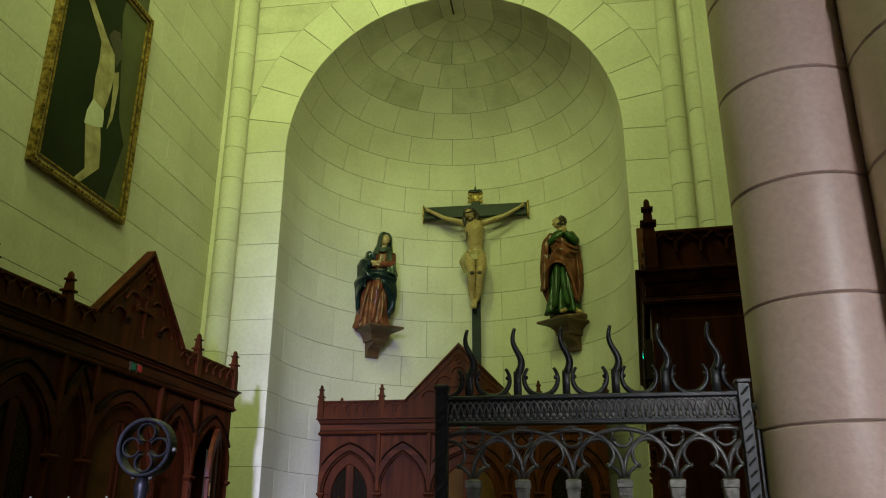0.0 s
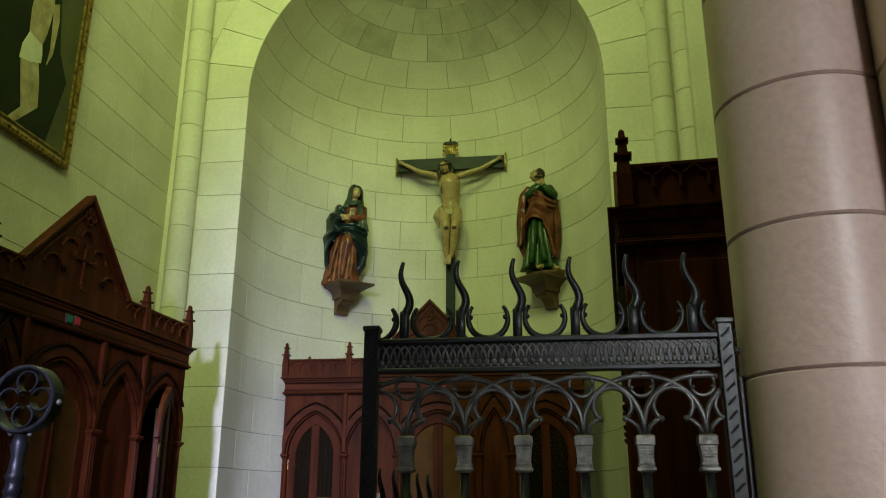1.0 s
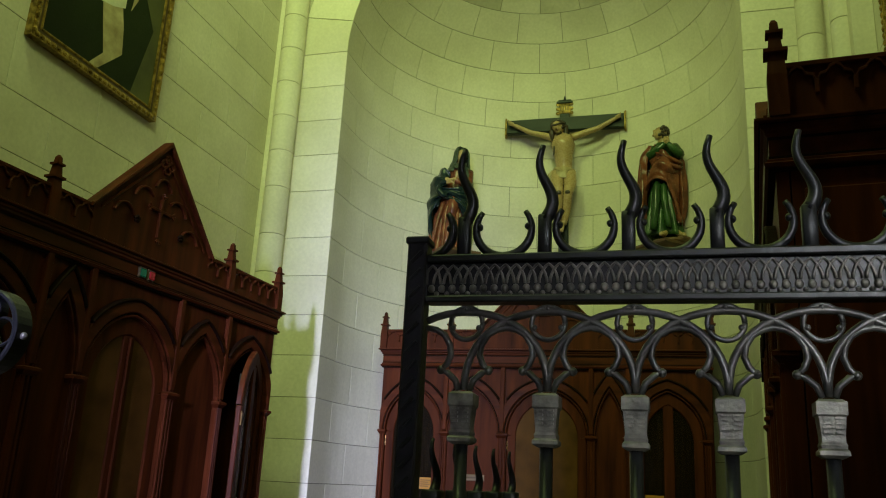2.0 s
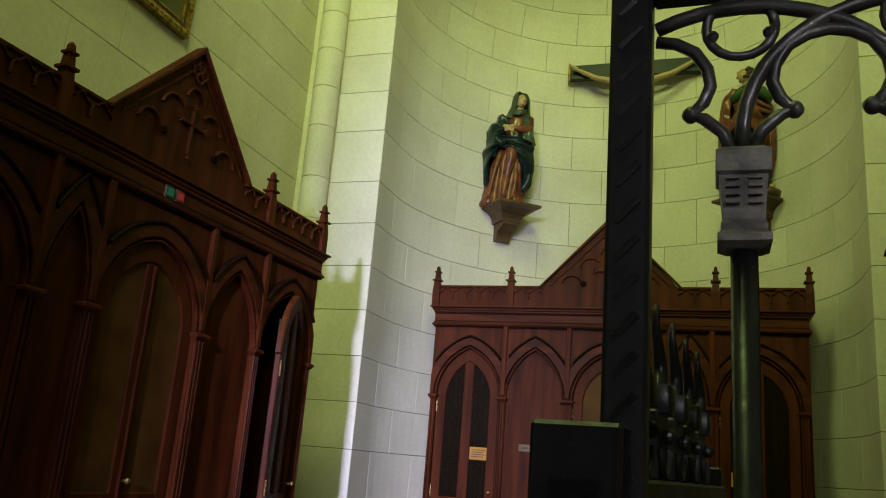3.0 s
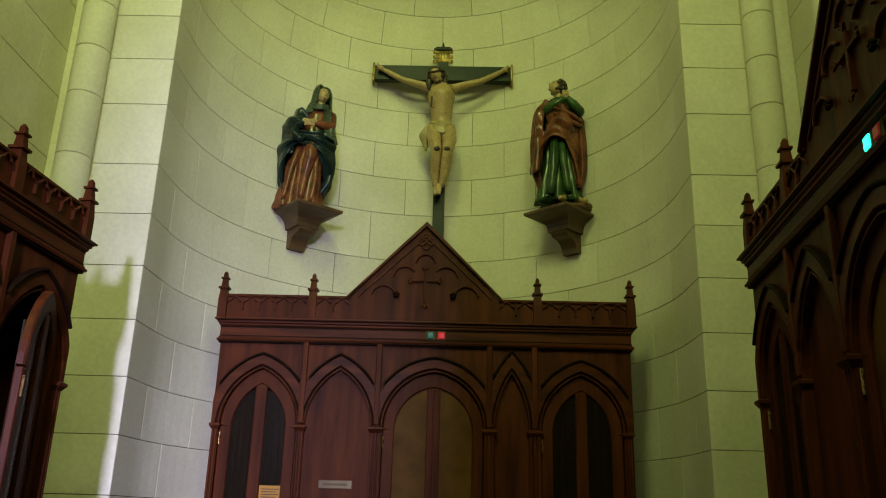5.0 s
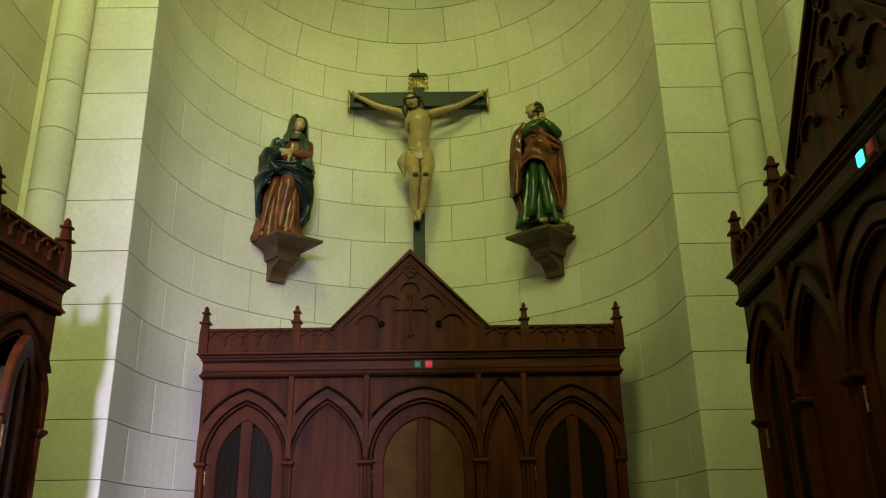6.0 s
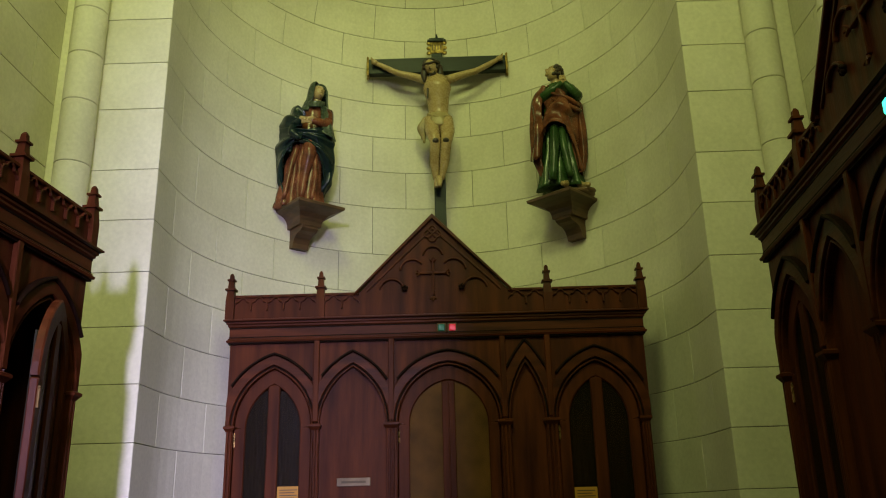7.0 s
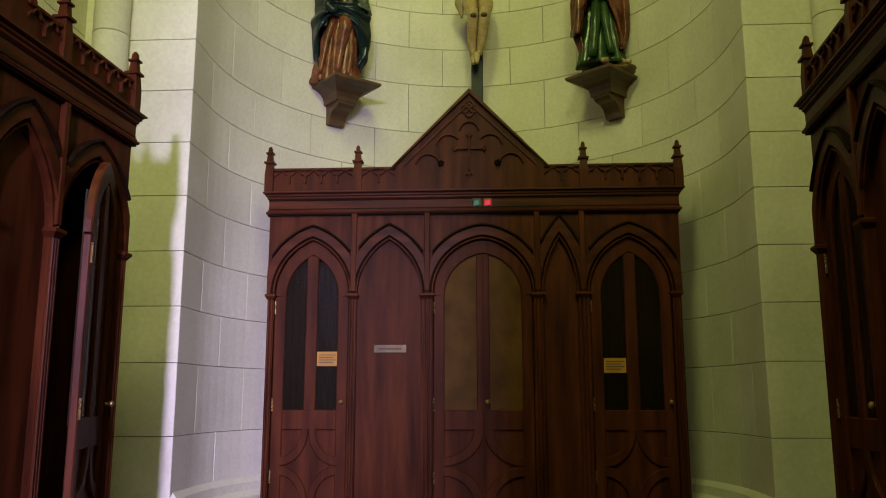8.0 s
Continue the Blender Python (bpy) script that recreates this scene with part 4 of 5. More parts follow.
# veil over the other shoulder and upper arm
sheet(bm, [[(0.16, -0.07, 1.09), (0.20, -0.06, 1.05), (0.23, -0.01, 1.02)], [(0.17, -0.13, 0.94), (0.235, -0.10, 0.92), (0.27, 0.0, 0.90)], [(0.19, -0.16, 0.80), (0.26, -0.12, 0.78), (0.29, 0.0, 0.78)], [(0.18, -0.17, 0.73), (0.27, -0.12, 0.69), (0.305, 0.0, 0.70)]], 1, along_u=1.3, deep=0.009, seed=4)
for sx, mt in ((-1, 0), (1, 2)):
    limb(bm, [(0.09 + sx * 0.13, -0.02, 1.0), (0.06 + sx * 0.17, -0.08, 0.84), (0.05 + sx * 0.10, -0.18, 0.82), (0.045 + sx * 0.035, -0.215, 0.83)], [0.058, 0.058, 0.042, 0.028], mt)
    limb(bm, [(0.045 + sx * 0.06, -0.21, 0.845), (0.045 + sx * 0.005, -0.235, 0.822)], [0.028, 0.026], 3)
    for q in range(4):
        limb(bm, [(0.045 + sx * 0.02, -0.242, 0.842 - 0.014 * q), (0.045 - sx * 0.05, -0.236, 0.826 - 0.014 * q)], [0.010, 0.008], 3, 6)
for k in range(4):
    limb(bm, [(0.02, -0.05, 1.065 + 0.012 * k), (0.07, -0.115, 1.03 + 0.014 * k), (0.14, -0.115, 1.03 + 0.014 * k), (0.185, -0.04, 1.065 + 0.012 * k)], [0.012, 0.014, 0.014, 0.012], 1)
limb(bm, [(0.105, -0.02, 1.04), (0.115, -0.035, 1.16)], [0.045, 0.042], 3)
tl = pose(0, 0, 0, -10, 10, 42)
head(bm, (0.125, -0.05, 1.205), 0.94, tl, 3)
drape(bm, [(1.0, 0.075, 0.02, 0.165, 0.115, 0.04), (1.07, 0.09, 0.02, 0.13, 0.11, 0.06), (1.16, 0.11, 0.0, 0.105, 0.11, 0.04), (1.24, 0.118, -0.015, 0.098, 0.115, 0.03), (1.295, 0.12, -0.02, 0.080, 0.10, 0.0), (1.325, 0.12, -0.015, 0.05, 0.065, 0.0), (1.338, 0.12, 0.0, 0.012, 0.015, 0.0)], 5, 1, 92, 348, seed=9, nz=22, thick=0.02)
ball(bm, (0.108, 0.012, 1.235), 0.090, 0.10, 0.085, 1, 18, 12, tl)
p_ = wall_spot(-41.0, 0.25)
woman = part("statue", bm, M_, smooth=True)
woman.matrix_world = pose(p_[0] - 0.095, p_[1], 3.956, 0, 0, 4)
tagged(woman, "painted standing statue in teal mantle and russet robe on a bracket", "statue", "statues in the niche")

# the praying man: hands folded at the chin, face turned up to the cross
x, y, yaw = wall_spot(43, 0.0)
bracket(x + 0.03, y, yaw, 3.955)
bm = B()
M_ = [ROBE, GREEN, SKIN, HAIR, OAK]
ball(bm, (0.02, -0.02, 0.02), 0.225, 0.18, 0.045, 4, 16, 8)
ball(bm, (0.15, -0.07, 0.035), 0.10, 0.10, 0.035, 4, 12, 8)
drape(bm, [(0.10, -0.06, 0.0, 0.215, 0.16, 0.17), (0.2, -0.06, 0, 0.19, 0.15, 0.15), (0.5, -0.05, 0, 0.155, 0.13, 0.10), (0.8, -0.04, 0, 0.15, 0.115, 0.03), (1.05, -0.04, 0, 0.15, 0.10, 0.01), (1.20, -0.04, 0, 0.09, 0.075, 0.0)], 8, 1, seed=13, fall=0.9, seg=72)
limb(bm, [(-0.10, -0.12, 0.70), (-0.11, -0.17, 0.45), (-0.15, -0.16, 0.14)], [0.045, 0.05, 0.04], 1)
limb(bm, [(-0.03, -0.12, 0.68), (-0.02, -0.17, 0.45), (0.02, -0.16, 0.16)], [0.035, 0.04, 0.03], 1)
# mantle behind, hanging long at one side
drape(bm, [(0.22, -0.05, 0.03, 0.20, 0.14, 0.08), (0.45, -0.06, 0.02, 0.235, 0.155, 0.12), (0.7, -0.06, 0.01, 0.24, 0.155, 0.10), (0.95, -0.06, 0.0, 0.235, 0.14, 0.06), (1.12, -0.05, 0.0, 0.16, 0.115, 0.03), (1.20, -0.04, 0.01, 0.10, 0.09, 0.0)], 8, 0, 62, 298, seed=15, thick=0.022, seg=60)
sheet(bm, [[(-0.25, 0.0, 1.17), (-0.20, -0.09, 1.17), (-0.16, -0.09, 1.13)], [(-0.32, 0.0, 0.96), (-0.27, -0.12, 0.95), (-0.20, -0.12, 0.93)], [(-0.335, 0.0, 0.72), (-0.27, -0.13, 0.70), (-0.21, -0.12, 0.72)], [(-0.335, -0.01, 0.40), (-0.28, -0.12, 0.37), (-0.22, -0.10, 0.42)]], 0, across=1.4, along_u=0.9, deep=0.015, seed=6)
# mantle drawn up in front, its hem falling in a long diagonal
sheet(bm, [[(-0.17, -0.10, 0.97), (-0.06, -0.17, 1.07), (0.05, -0.17, 1.00), (0.165, -0.05, 0.93)], [(-0.19, -0.12, 0.85), (-0.08, -0.19, 0.93), (0.05, -0.19, 0.88), (0.15, -0.05, 0.84)], [(-0.21, -0.13, 0.72), (-0.11, -0.20, 0.80), (0.03, -0.19, 0.76), (0.125, -0.06, 0.70)], [(-0.25, -0.12, 0.56), (-0.13, -0.19, 0.71), (0.00, -0.18, 0.68), (0.12, -0.06, 0.56)]], 0, across=1.7, along_u=1.1, deep=0.017, seed=7)
sheet(bm, [[(-0.02, -0.18, 0.78), (0.05, -0.17, 0.78), (0.125, -0.06, 0.80)], [(0.02, -0.18, 0.62), (0.07, -0.16, 0.60), (0.12, -0.05, 0.58)], [(0.08, -0.16, 0.44), (0.10, -0.14, 0.42), (0.125, -0.04, 0.42)], [(0.12, -0.13, 0.24), (0.14, -0.11, 0.22), (0.155, -0.03, 0.24)]], 0, along_u=1.2, deep=0.010, seed=8)
for a, b, c_, d_ in ((1.04, 0.98, 0.93, 0.92), (0.98, 0.90, 0.86, 0.87)):
    limb(bm, [(-0.10, -0.16, a), (0.0, -0.20, b), (0.09, -0.17, c_), (0.165, -0.07, d_)], [0.014, 0.022, 0.024, 0.018], 0)
for sx in (-1, 1):
    ex = -0.21 if sx < 0 else 0.15
    limb(bm, [(-0.04 + sx * 0.12, 0.0, 1.15), (ex, -0.07, 1.02), (0.5 * ex + 0.01, -0.15, 1.07), (0.015 + sx * 0.014, -0.16, 1.14)], [0.060, 0.060, 0.044, 0.028], 1)
    limb(bm, [(0.015 + sx * 0.016, -0.16, 1.13), (0.012 + sx * 0.014, -0.145, 1.225)], [0.027, 0.015], 2)
    for q in range(3):
        limb(bm, [(0.015 + sx * 0.022, -0.18 + 0.012 * q, 1.16), (0.015 - sx * 0.012, -0.182 + 0.014 * q, 1.177 + 0.012 * q)], [0.010, 0.008], 2, 6)
limb(bm, [(-0.03, -0.08, 0.14), (-0.03, -0.15, 0.09), (-0.06, -0.24, 0.065)], [0.036, 0.034, 0.022], 2)
limb(bm, [(0.10, -0.04, 0.13), (0.13, -0.10, 0.085), (0.18, -0.18, 0.06)], [0.034, 0.03, 0.022], 2)
limb(bm, [(-0.04, 0, 1.17), (-0.055, -0.012, 1.27)], [0.05, 0.046], 2)
tl = pose(0, 0, 0, -24, -8, -66)
head(bm, (-0.065, -0.03, 1.325), 1.0, tl, 2)
rg = random.Random(5)
for k in range(64):
    a, e = rg.uniform(-2.0, 2.0), rg.uniform(-0.8, 1.3)
    d = Vector((math.sin(a) * math.cos(e), math.cos(a) * math.cos(e), math.sin(e)))
    ball(bm, Vector((-0.06, -0.022, 1.332)) + tl.to_3x3() @ Vector((d.x * 0.064, d.y * 0.074 + 0.010, d.z * 0.085)), 0.024, 0.024, 0.020, 3, 7, 5)
p_ = wall_spot(43.5, 0.25)
man = part("statue", bm, M_, smooth=True)
man.matrix_world = pose(p_[0] + 0.085, p_[1], 3.955, 0, 0, -6)
tagged(man, "painted standing statue in russet mantle and green robe on a bracket", "statue", "statues in the niche")

# cross on the niche wall
CX, CY = 0.035, 1.50
cross = thing("cross", pose(CX, CY, 3.2), "dark painted wooden cross with gilt ends on the niche wall", "cross")
part("upright", box(B(), -0.058, 0.058, -0.03, 0.03, 0.0, 2.72, 0.006), CROSSM, cross)
part("crossbeam", box(B(), -0.73, 0.73, -0.04, 0.035, 2.43, 2.61, 0.006), CROSSM, cross)
for s in (-1, 1):
    bm = box(B(), s * 0.74 - 0.012, s * 0.74 + 0.012, -0.05, 0.04, 2.41, 2.63, 0.004)
    for z in (2.40, 2.64):
        ball(bm, (s * 0.745, 0, z), 0.012, 0.03, 0.02)
    part("end_cap", bm, GOLD, cross, "gilt end cap", True)
bm = box(B(), -0.075, 0.075, -0.035, -0.01, 2.66, 2.80, 0.006)
for s in (-1, 1):
    for z in (2.67, 2.73, 2.79):
        ball(bm, (s * 0.085, -0.022, z), 0.026, 0.012, 0.026)
title = part("title_board", bm, GOLD, cross, "gilt scrolled title board", True)
bm = B()
for k, w in enumerate((0.012, 0.012, 0.012, 0.012)):
    box(bm, -0.052 + k * 0.03, -0.040 + k * 0.03, -0.041, -0.034, 2.70, 2.76)
part("lettering", bm, INK, title)
bm = box(B(), -0.10, 0.10, -0.045, 0.0, 2.80, 2.83, 0.006)
box(bm, -0.08, 0.08, -0.035, 0.0, 2.83, 2.85, 0.004)
tube(bm, [(0, -0.02, 2.85), (0, -0.02, 2.90)], [0.018, 0.006])
part("cornice", bm, CROSSM, title)

bm = B()
M_ = [SKIN, HAIR, LINEN]
ZT = 2.52
limb(bm, [(0, 0.0, 1.66), (0.005, -0.012, 1.80), (0.0, -0.03, 1.96), (-0.005, -0.045, 2.13), (-0.005, -0.035, 2.25), (-0.02, -0.04, 2.33)], [0.110, 0.100, 0.115, 0.148, 0.112, 0.05], 0, 18)
for s in (-1, 1):
    ball(bm, (s * 0.055 - 0.005, -0.13, 2.17), 0.06, 0.03, 0.045, 0, 12, 8)
    limb(bm, [(s * 0.10, -0.03, 2.25), (s * 0.28, -0.025, 2.33), (s * 0.42, -0.02, 2.38), (s * 0.58, -0.02, 2.49), (s * 0.66, -0.03, 2.535)], [0.058, 0.043, 0.036, 0.031, 0.022], 0)
    limb(bm, [(s * 0.64, -0.035, 2.525), (s * 0.685, -0.04, 2.55)], [0.03, 0.034], 0)
    for q in range(4):
        limb(bm, [(s * 0.68, -0.05, 2.535 + 0.012 * q), (s * 0.695, -0.085, 2.54 + 0.012 * q)], [0.009, 0.006], 0, 6)
limb(bm, [(-0.065, -0.01, 1.70), (-0.065, -0.10, 1.50), (-0.03, -0.16, 1.31), (-0.05, -0.08, 1.08), (-0.035, -0.05, 0.86)], [0.088, 0.076, 0.054, 0.05, 0.028], 0, 14)
for kx in (-0.03, 0.075):      # dark bruised knees
    ball(bm, (kx, -0.19, 1.31), 0.034, 0.026, 0.036, 1, 10, 8)
limb(bm, [(0.065, -0.01, 1.70), (0.095, -0.10, 1.48), (0.075, -0.16, 1.29), (0.055, -0.085, 1.08), (0.02, -0.07, 0.86)], [0.088, 0.076, 0.054, 0.05, 0.028], 0, 14)
for s in (-1, 1):
    for q in range(4):
        limb(bm, [(s * 0.03, -0.135 + 0.004 * q, 2.07 - 0.035 * q), (s * 0.09, -0.105, 2.055 - 0.04 * q)], [0.012, 0.009], 0, 6)
limb(bm, [(-0.02, -0.05, 0.88), (-0.03, -0.09, 0.79), (-0.035, -0.10, 0.74)], [0.034, 0.03, 0.02], 0)
limb(bm, [(-0.005, -0.08, 0.88), (0.0, -0.12, 0.79), (0.0, -0.13, 0.735)], [0.034, 0.03, 0.02], 0)
limb(bm, [(-0.10, -0.135, 2.07), (-0.105, -0.125, 1.93)], [0.012, 0.007], 1, 8)
drape(bm, [(1.56, 0.005, -0.045, 0.135, 0.10, 0.05), (1.64, 0.0, -0.03, 0.135, 0.11, 0.05), (1.75, 0.0, -0.012, 0.118, 0.105, 0.04)], 9, 2, seed=21, nz=10, fall=3)
limb(bm, [(-0.10, -0.08, 1.74), (0.0, -0.125, 1.66), (0.11, -0.07, 1.72)], [0.02, 0.024, 0.02], 2)
for k in range(3):
    limb(bm, [(-0.125, -0.03, 1.72), (-0.155 - 0.02 * k, -0.03, 1.58), (-0.15 - 0.015 * k, -0.02, 1.38 + 0.05 * k)], [0.03, 0.035, 0.012], 2)
tl = pose(0, 0, 0, 24, -8, -14)
head(bm, (-0.06, -0.11, 2.385), 1.12, tl, 0)
rg = random.Random(6)
for k in range(60):
    a, e = rg.uniform(-2.2, 2.2), rg.uniform(-0.8, 1.3)
    d = Vector((math.sin(a) * math.cos(e), math.cos(a) * math.cos(e), math.sin(e)))
    ball(bm, Vector((-0.06, -0.105, 2.395)) + tl.to_3x3() @ Vector((d.x * 0.076, d.y * 0.084 + 0.006, d.z * 0.096)), 0.024, 0.024, 0.022, 1, 7, 5)
for s in (-1, 1):
    limb(bm, [(-0.05 + s * 0.07, -0.07, 2.43), (-0.055 + s * 0.085, -0.08, 2.30), (-0.05 + s * 0.08, -0.075, 2.20)], [0.036, 0.038, 0.016], 1)
ball(bm, Vector((-0.06, -0.11, 2.385)) + tl.to_3x3() @ Vector((0, -0.042, -0.085)), 0.042, 0.034, 0.04, 1, 10, 8)
ball(bm, Vector((-0.06, -0.11, 2.385)) + tl.to_3x3() @ Vector((0, -0.068, -0.034)), 0.026, 0.012, 0.007, 1, 8, 6)
tube(bm, [Vector((-0.06, -0.11, 2.43)) + tl.to_3x3() @ Vector((0.086 * math.cos(q), 0.096 * math.sin(q), 0.006 * math.sin(5 * q))) for q in [math.tau * k / 24 for k in range(25)]], 0.014, 8, mat=1)
for v in bm.verts:      # a compact body hanging from the outstretched arms
    v.co.z = 2.535 + 0.82 * (v.co.z - 2.535)
fig = part("crucifix_figure", bm, M_, smooth=True)
fig.matrix_world = pose(CX, CY - 0.055, 3.2)
tagged(fig, "pale painted wooden crucifix figure with linen cloth on the cross", "statue", "statues in the niche")

# ---- paintings ----


def picture(m, w, h, label, figure):
    """Local x along the wall, z up from the bottom edge, front towards -y."""
    ob = thing("painting", m, label, "painting", "large framed paintings")
    def rect(i, y):
        return [(-w / 2 + i, y, i), (w / 2 - i, y, i), (w / 2 - i, y, h - i), (-w / 2 + i, y, h - i)]
    for i0, i1, y, mat, nm in ((0.0, 0.05, -0.06, GOLD, "outer_frame"), (0.05, 0.08, -0.045, INK, "inner_band"), (0.08, 0.098, -0.05, GOLD, "sight_edge")):
        bm = B()
        a, b = rect(i0, y), rect(i1, y)
        for k in range(4):
            q = (k + 1) % 4
            loft(bm, [[a[k], b[k], (b[k][0], -0.002, b[k][2]), (a[k][0], -0.002, a[k][2])], [a[q], b[q], (b[q][0], -0.002, b[q][2]), (a[q][0], -0.002, a[q][2])]])
        fr = part(nm, bm, mat, ob)
        if nm == "inner_band":
            continue
        bm = B()
        step, r = (0.055, 0.02) if nm == "outer_frame" else (0.024, 0.008)
        i = (i0 + i1) / 2
        for horizontal, n in ((True, int(w / step)), (False, int(h / step))):
            for k in range(n):
                t = (k + 0.5) / n
                for e in (0, 1):
                    x = (-w / 2 + i + (w - 2 * i) * t) if horizontal else (-w / 2 + i if e else w / 2 - i)
                    z = (i if e else h - i) if horizontal else i + (h - 2 * i) * t
                    ball(bm, (x, y, z), r * (1.2 if horizontal else 0.8), r * 0.7, r * (0.8 if horizontal else 1.2), 0, 6, 4)
        part("carved_beading", bm, GOLD, fr)
    part("stretcher", box(B(), -w / 2 + 0.02, w / 2 - 0.02, -0.03, 0.0, 0.02, h - 0.02), OAK, ob)
    cv = part("canvas", box(B(), -w / 2 + 0.09, w / 2 - 0.09, -0.038, -0.03, 0.09, h - 0.09), CANVAS, ob, "dark green painted canvas")
    if figure:
        y0, y1 = -0.0405, -0.038
        part("olive_ground", prism(B(), [(0.19, 1.95), (0.38, 0.95), (0.52, 0.73), (0.36, 0.10), (w / 2 - 0.1, 0.10), (w / 2 - 0.1, 2.5), (0.3, 2.6)], y0 + 0.0015, y1), CANVAS_OCHRE, cv)
        part("painted_lower_body", prism(B(), [(-0.13, 0.10), (-0.03, 0.11), (0.08, 0.22), (0.20, 0.34), (0.17, 0.55), (0.12, 0.72), (-0.10, 0.66), (-0.05, 0.45), (0.0, 0.25)], y0, y1), PALE, cv)
        part("painted_cloth", prism(B(), [(-0.11, 0.63), (0.02, 0.66), (0.15, 0.72), (0.15, 0.80), (0.13, 0.88), (-0.04, 0.90), (-0.10, 0.76)], y0 - 0.001, y1), CLOTH_W, cv)
        part("painted_torso", prism(B(), [(-0.04, 0.87), (0.13, 0.87), (0.17, 1.0), (0.19, 1.13), (0.21, 1.30), (0.16, 1.48), (0.02, 1.56), (-0.14, 1.68), (-0.33, 1.83), (-0.42, 1.80), (-0.24, 1.64), (-0.06, 1.47), (-0.045, 1.28), (-0.06, 1.1), (-0.05, 0.98)], y0, y1), PALE, cv)
        part("painted_arm", prism(B(), [(0.20, 1.31), (0.27, 1.36), (0.30, 1.21), (0.29, 1.0), (0.28, 0.87), (0.22, 0.74), (0.24, 0.9), (0.22, 1.14)], y0, y1), PALE, cv)
        part("painted_shade", prism(B(), [(0.03, 1.60), (0.09, 1.70), (0.19, 1.74), (0.25, 1.64), (0.27, 1.5), (0.21, 1.37), (0.16, 1.48)], y0 - 0.0006, y1), HAIR, cv)
    return ob


picture(pose(LEFT + 0.004, -3.335, 4.07, 0, 0, 90), 1.40, 2.22, "tall dark green painting in carved gilt frame on wall", True)
picture(pose(RIGHT - 0.004, -3.05, 4.30, 0, 0, -90), 1.55, 3.0, "tall dark painting in a carved gilt frame on the wall", False)

# ---- iron gate leaf against the pier ----
GY = -6.345


gate = thing("tall_gate_leaf", pose(0, GY, -0.006), "black wrought iron gate leaf with intersecting arches and wavy spikes", "gate")
GX0, GX1 = 0.752, 1.795
for x in (GX0 + 0.021, GX1 - 0.021):
    bm = box(B(), x - 0.021, x + 0.021, -0.021, 0.021, 0.06, 1.838, 0.004)
    box(bm, x - 0.025, x + 0.025, -0.025, 0.025, 1.826, 1.842, 0.003)
    post = part("post", bm, IRON, gate)
    bm = B()
    for k in range(46):
        z = 0.1 + k * 0.0375
        for s in (-1, 1):
            tube(bm, [(x - 0.011, s * 0.021, z), (x + 0.011, s * 0.023, z + 0.022)], 0.004, 5)
    tagged(part("twist", bm, IRON, post), kind="stuff")
X0, X1 = GX0 + 0.042, GX1 - 0.042
for z0, z1 in ((1.786, 1.802), (1.702, 1.716)):
    part("rail", box(B(), X0, X1, -0.02, 0.02, z0, z1, 0.003), IRON, gate)
fr = part("frieze_plate", box(B(), X0, X1, -0.006, 0.006, 1.716, 1.786), IRON, gate)
bm = B()
n = 44
w = (X1 - X0) / n
for k in range(n):
    c = X0 + w * (k + 0.5)
    for s in (-1,):
        pts = arch(c - w * 0.85, c + w * 0.85, 1.742, 1.781, 5)
        pts = [(min(max(x, X0), X1), z) for x, z in pts]
        tube(bm, at_y(pts, -0.008), 0.0032, 5)
    ball(bm, (c, -0.008, 1.732), 0.008, 0.006, 0.009, 0, 7, 5)
    ball(bm, (c + w / 2, -0.007, 1.722), 0.006, 0.005, 0.005, 0, 6, 4)
part("pierced_ornament", bm, IRONW, fr, "worn relief of small interlaced arches", True)
BX = [0.880, 1.0445, 1.209, 1.3735, 1.538, 1.7025]
SX = [0.880 - 0.012 + 0.0, 1.035, 1.200, 1.365, 1.528, 1.692]
PITCH = 0.1645
for x in BX:
    bar = part("baluster", tube(B(), [(x, 0, 0.1), (x, 0, 1.44)], 0.0125, 10), IRON, gate, smooth=True)
    bm = B()
    def sq(r, z):
        return [(x - r, -r, z), (x + r, -r, z), (x + r, r, z), (x - r, r, z)]
    loft(bm, [sq(0.016, 1.425), sq(0.024, 1.43), sq(0.024, 1.437), sq(0.02, 1.441), sq(0.021, 1.447), sq(0.019, 1.452), sq(0.019, 1.462), sq(0.022, 1.495), sq(0.025, 1.498), sq(0.025, 1.52), sq(0.018, 1.525)])
    for q in range(4):
        z = 1.466 + q * 0.008
        for s in (-1, 1):
            box(bm, x + s * 0.010 - 0.006, x + s * 0.010 + 0.006, -0.0255, -0.02, z, z + 0.004)
    part("capital", bm, IRONW, bar, "worn cast capital")


def arc_bar(bm, pts, r=0.0078):
    pts = [p for p in pts if X0 - 0.002 <= p[0] <= X1 + 0.002]
    if len(pts) > 1:
        tube(bm, at_y(pts, 0), r, 7)


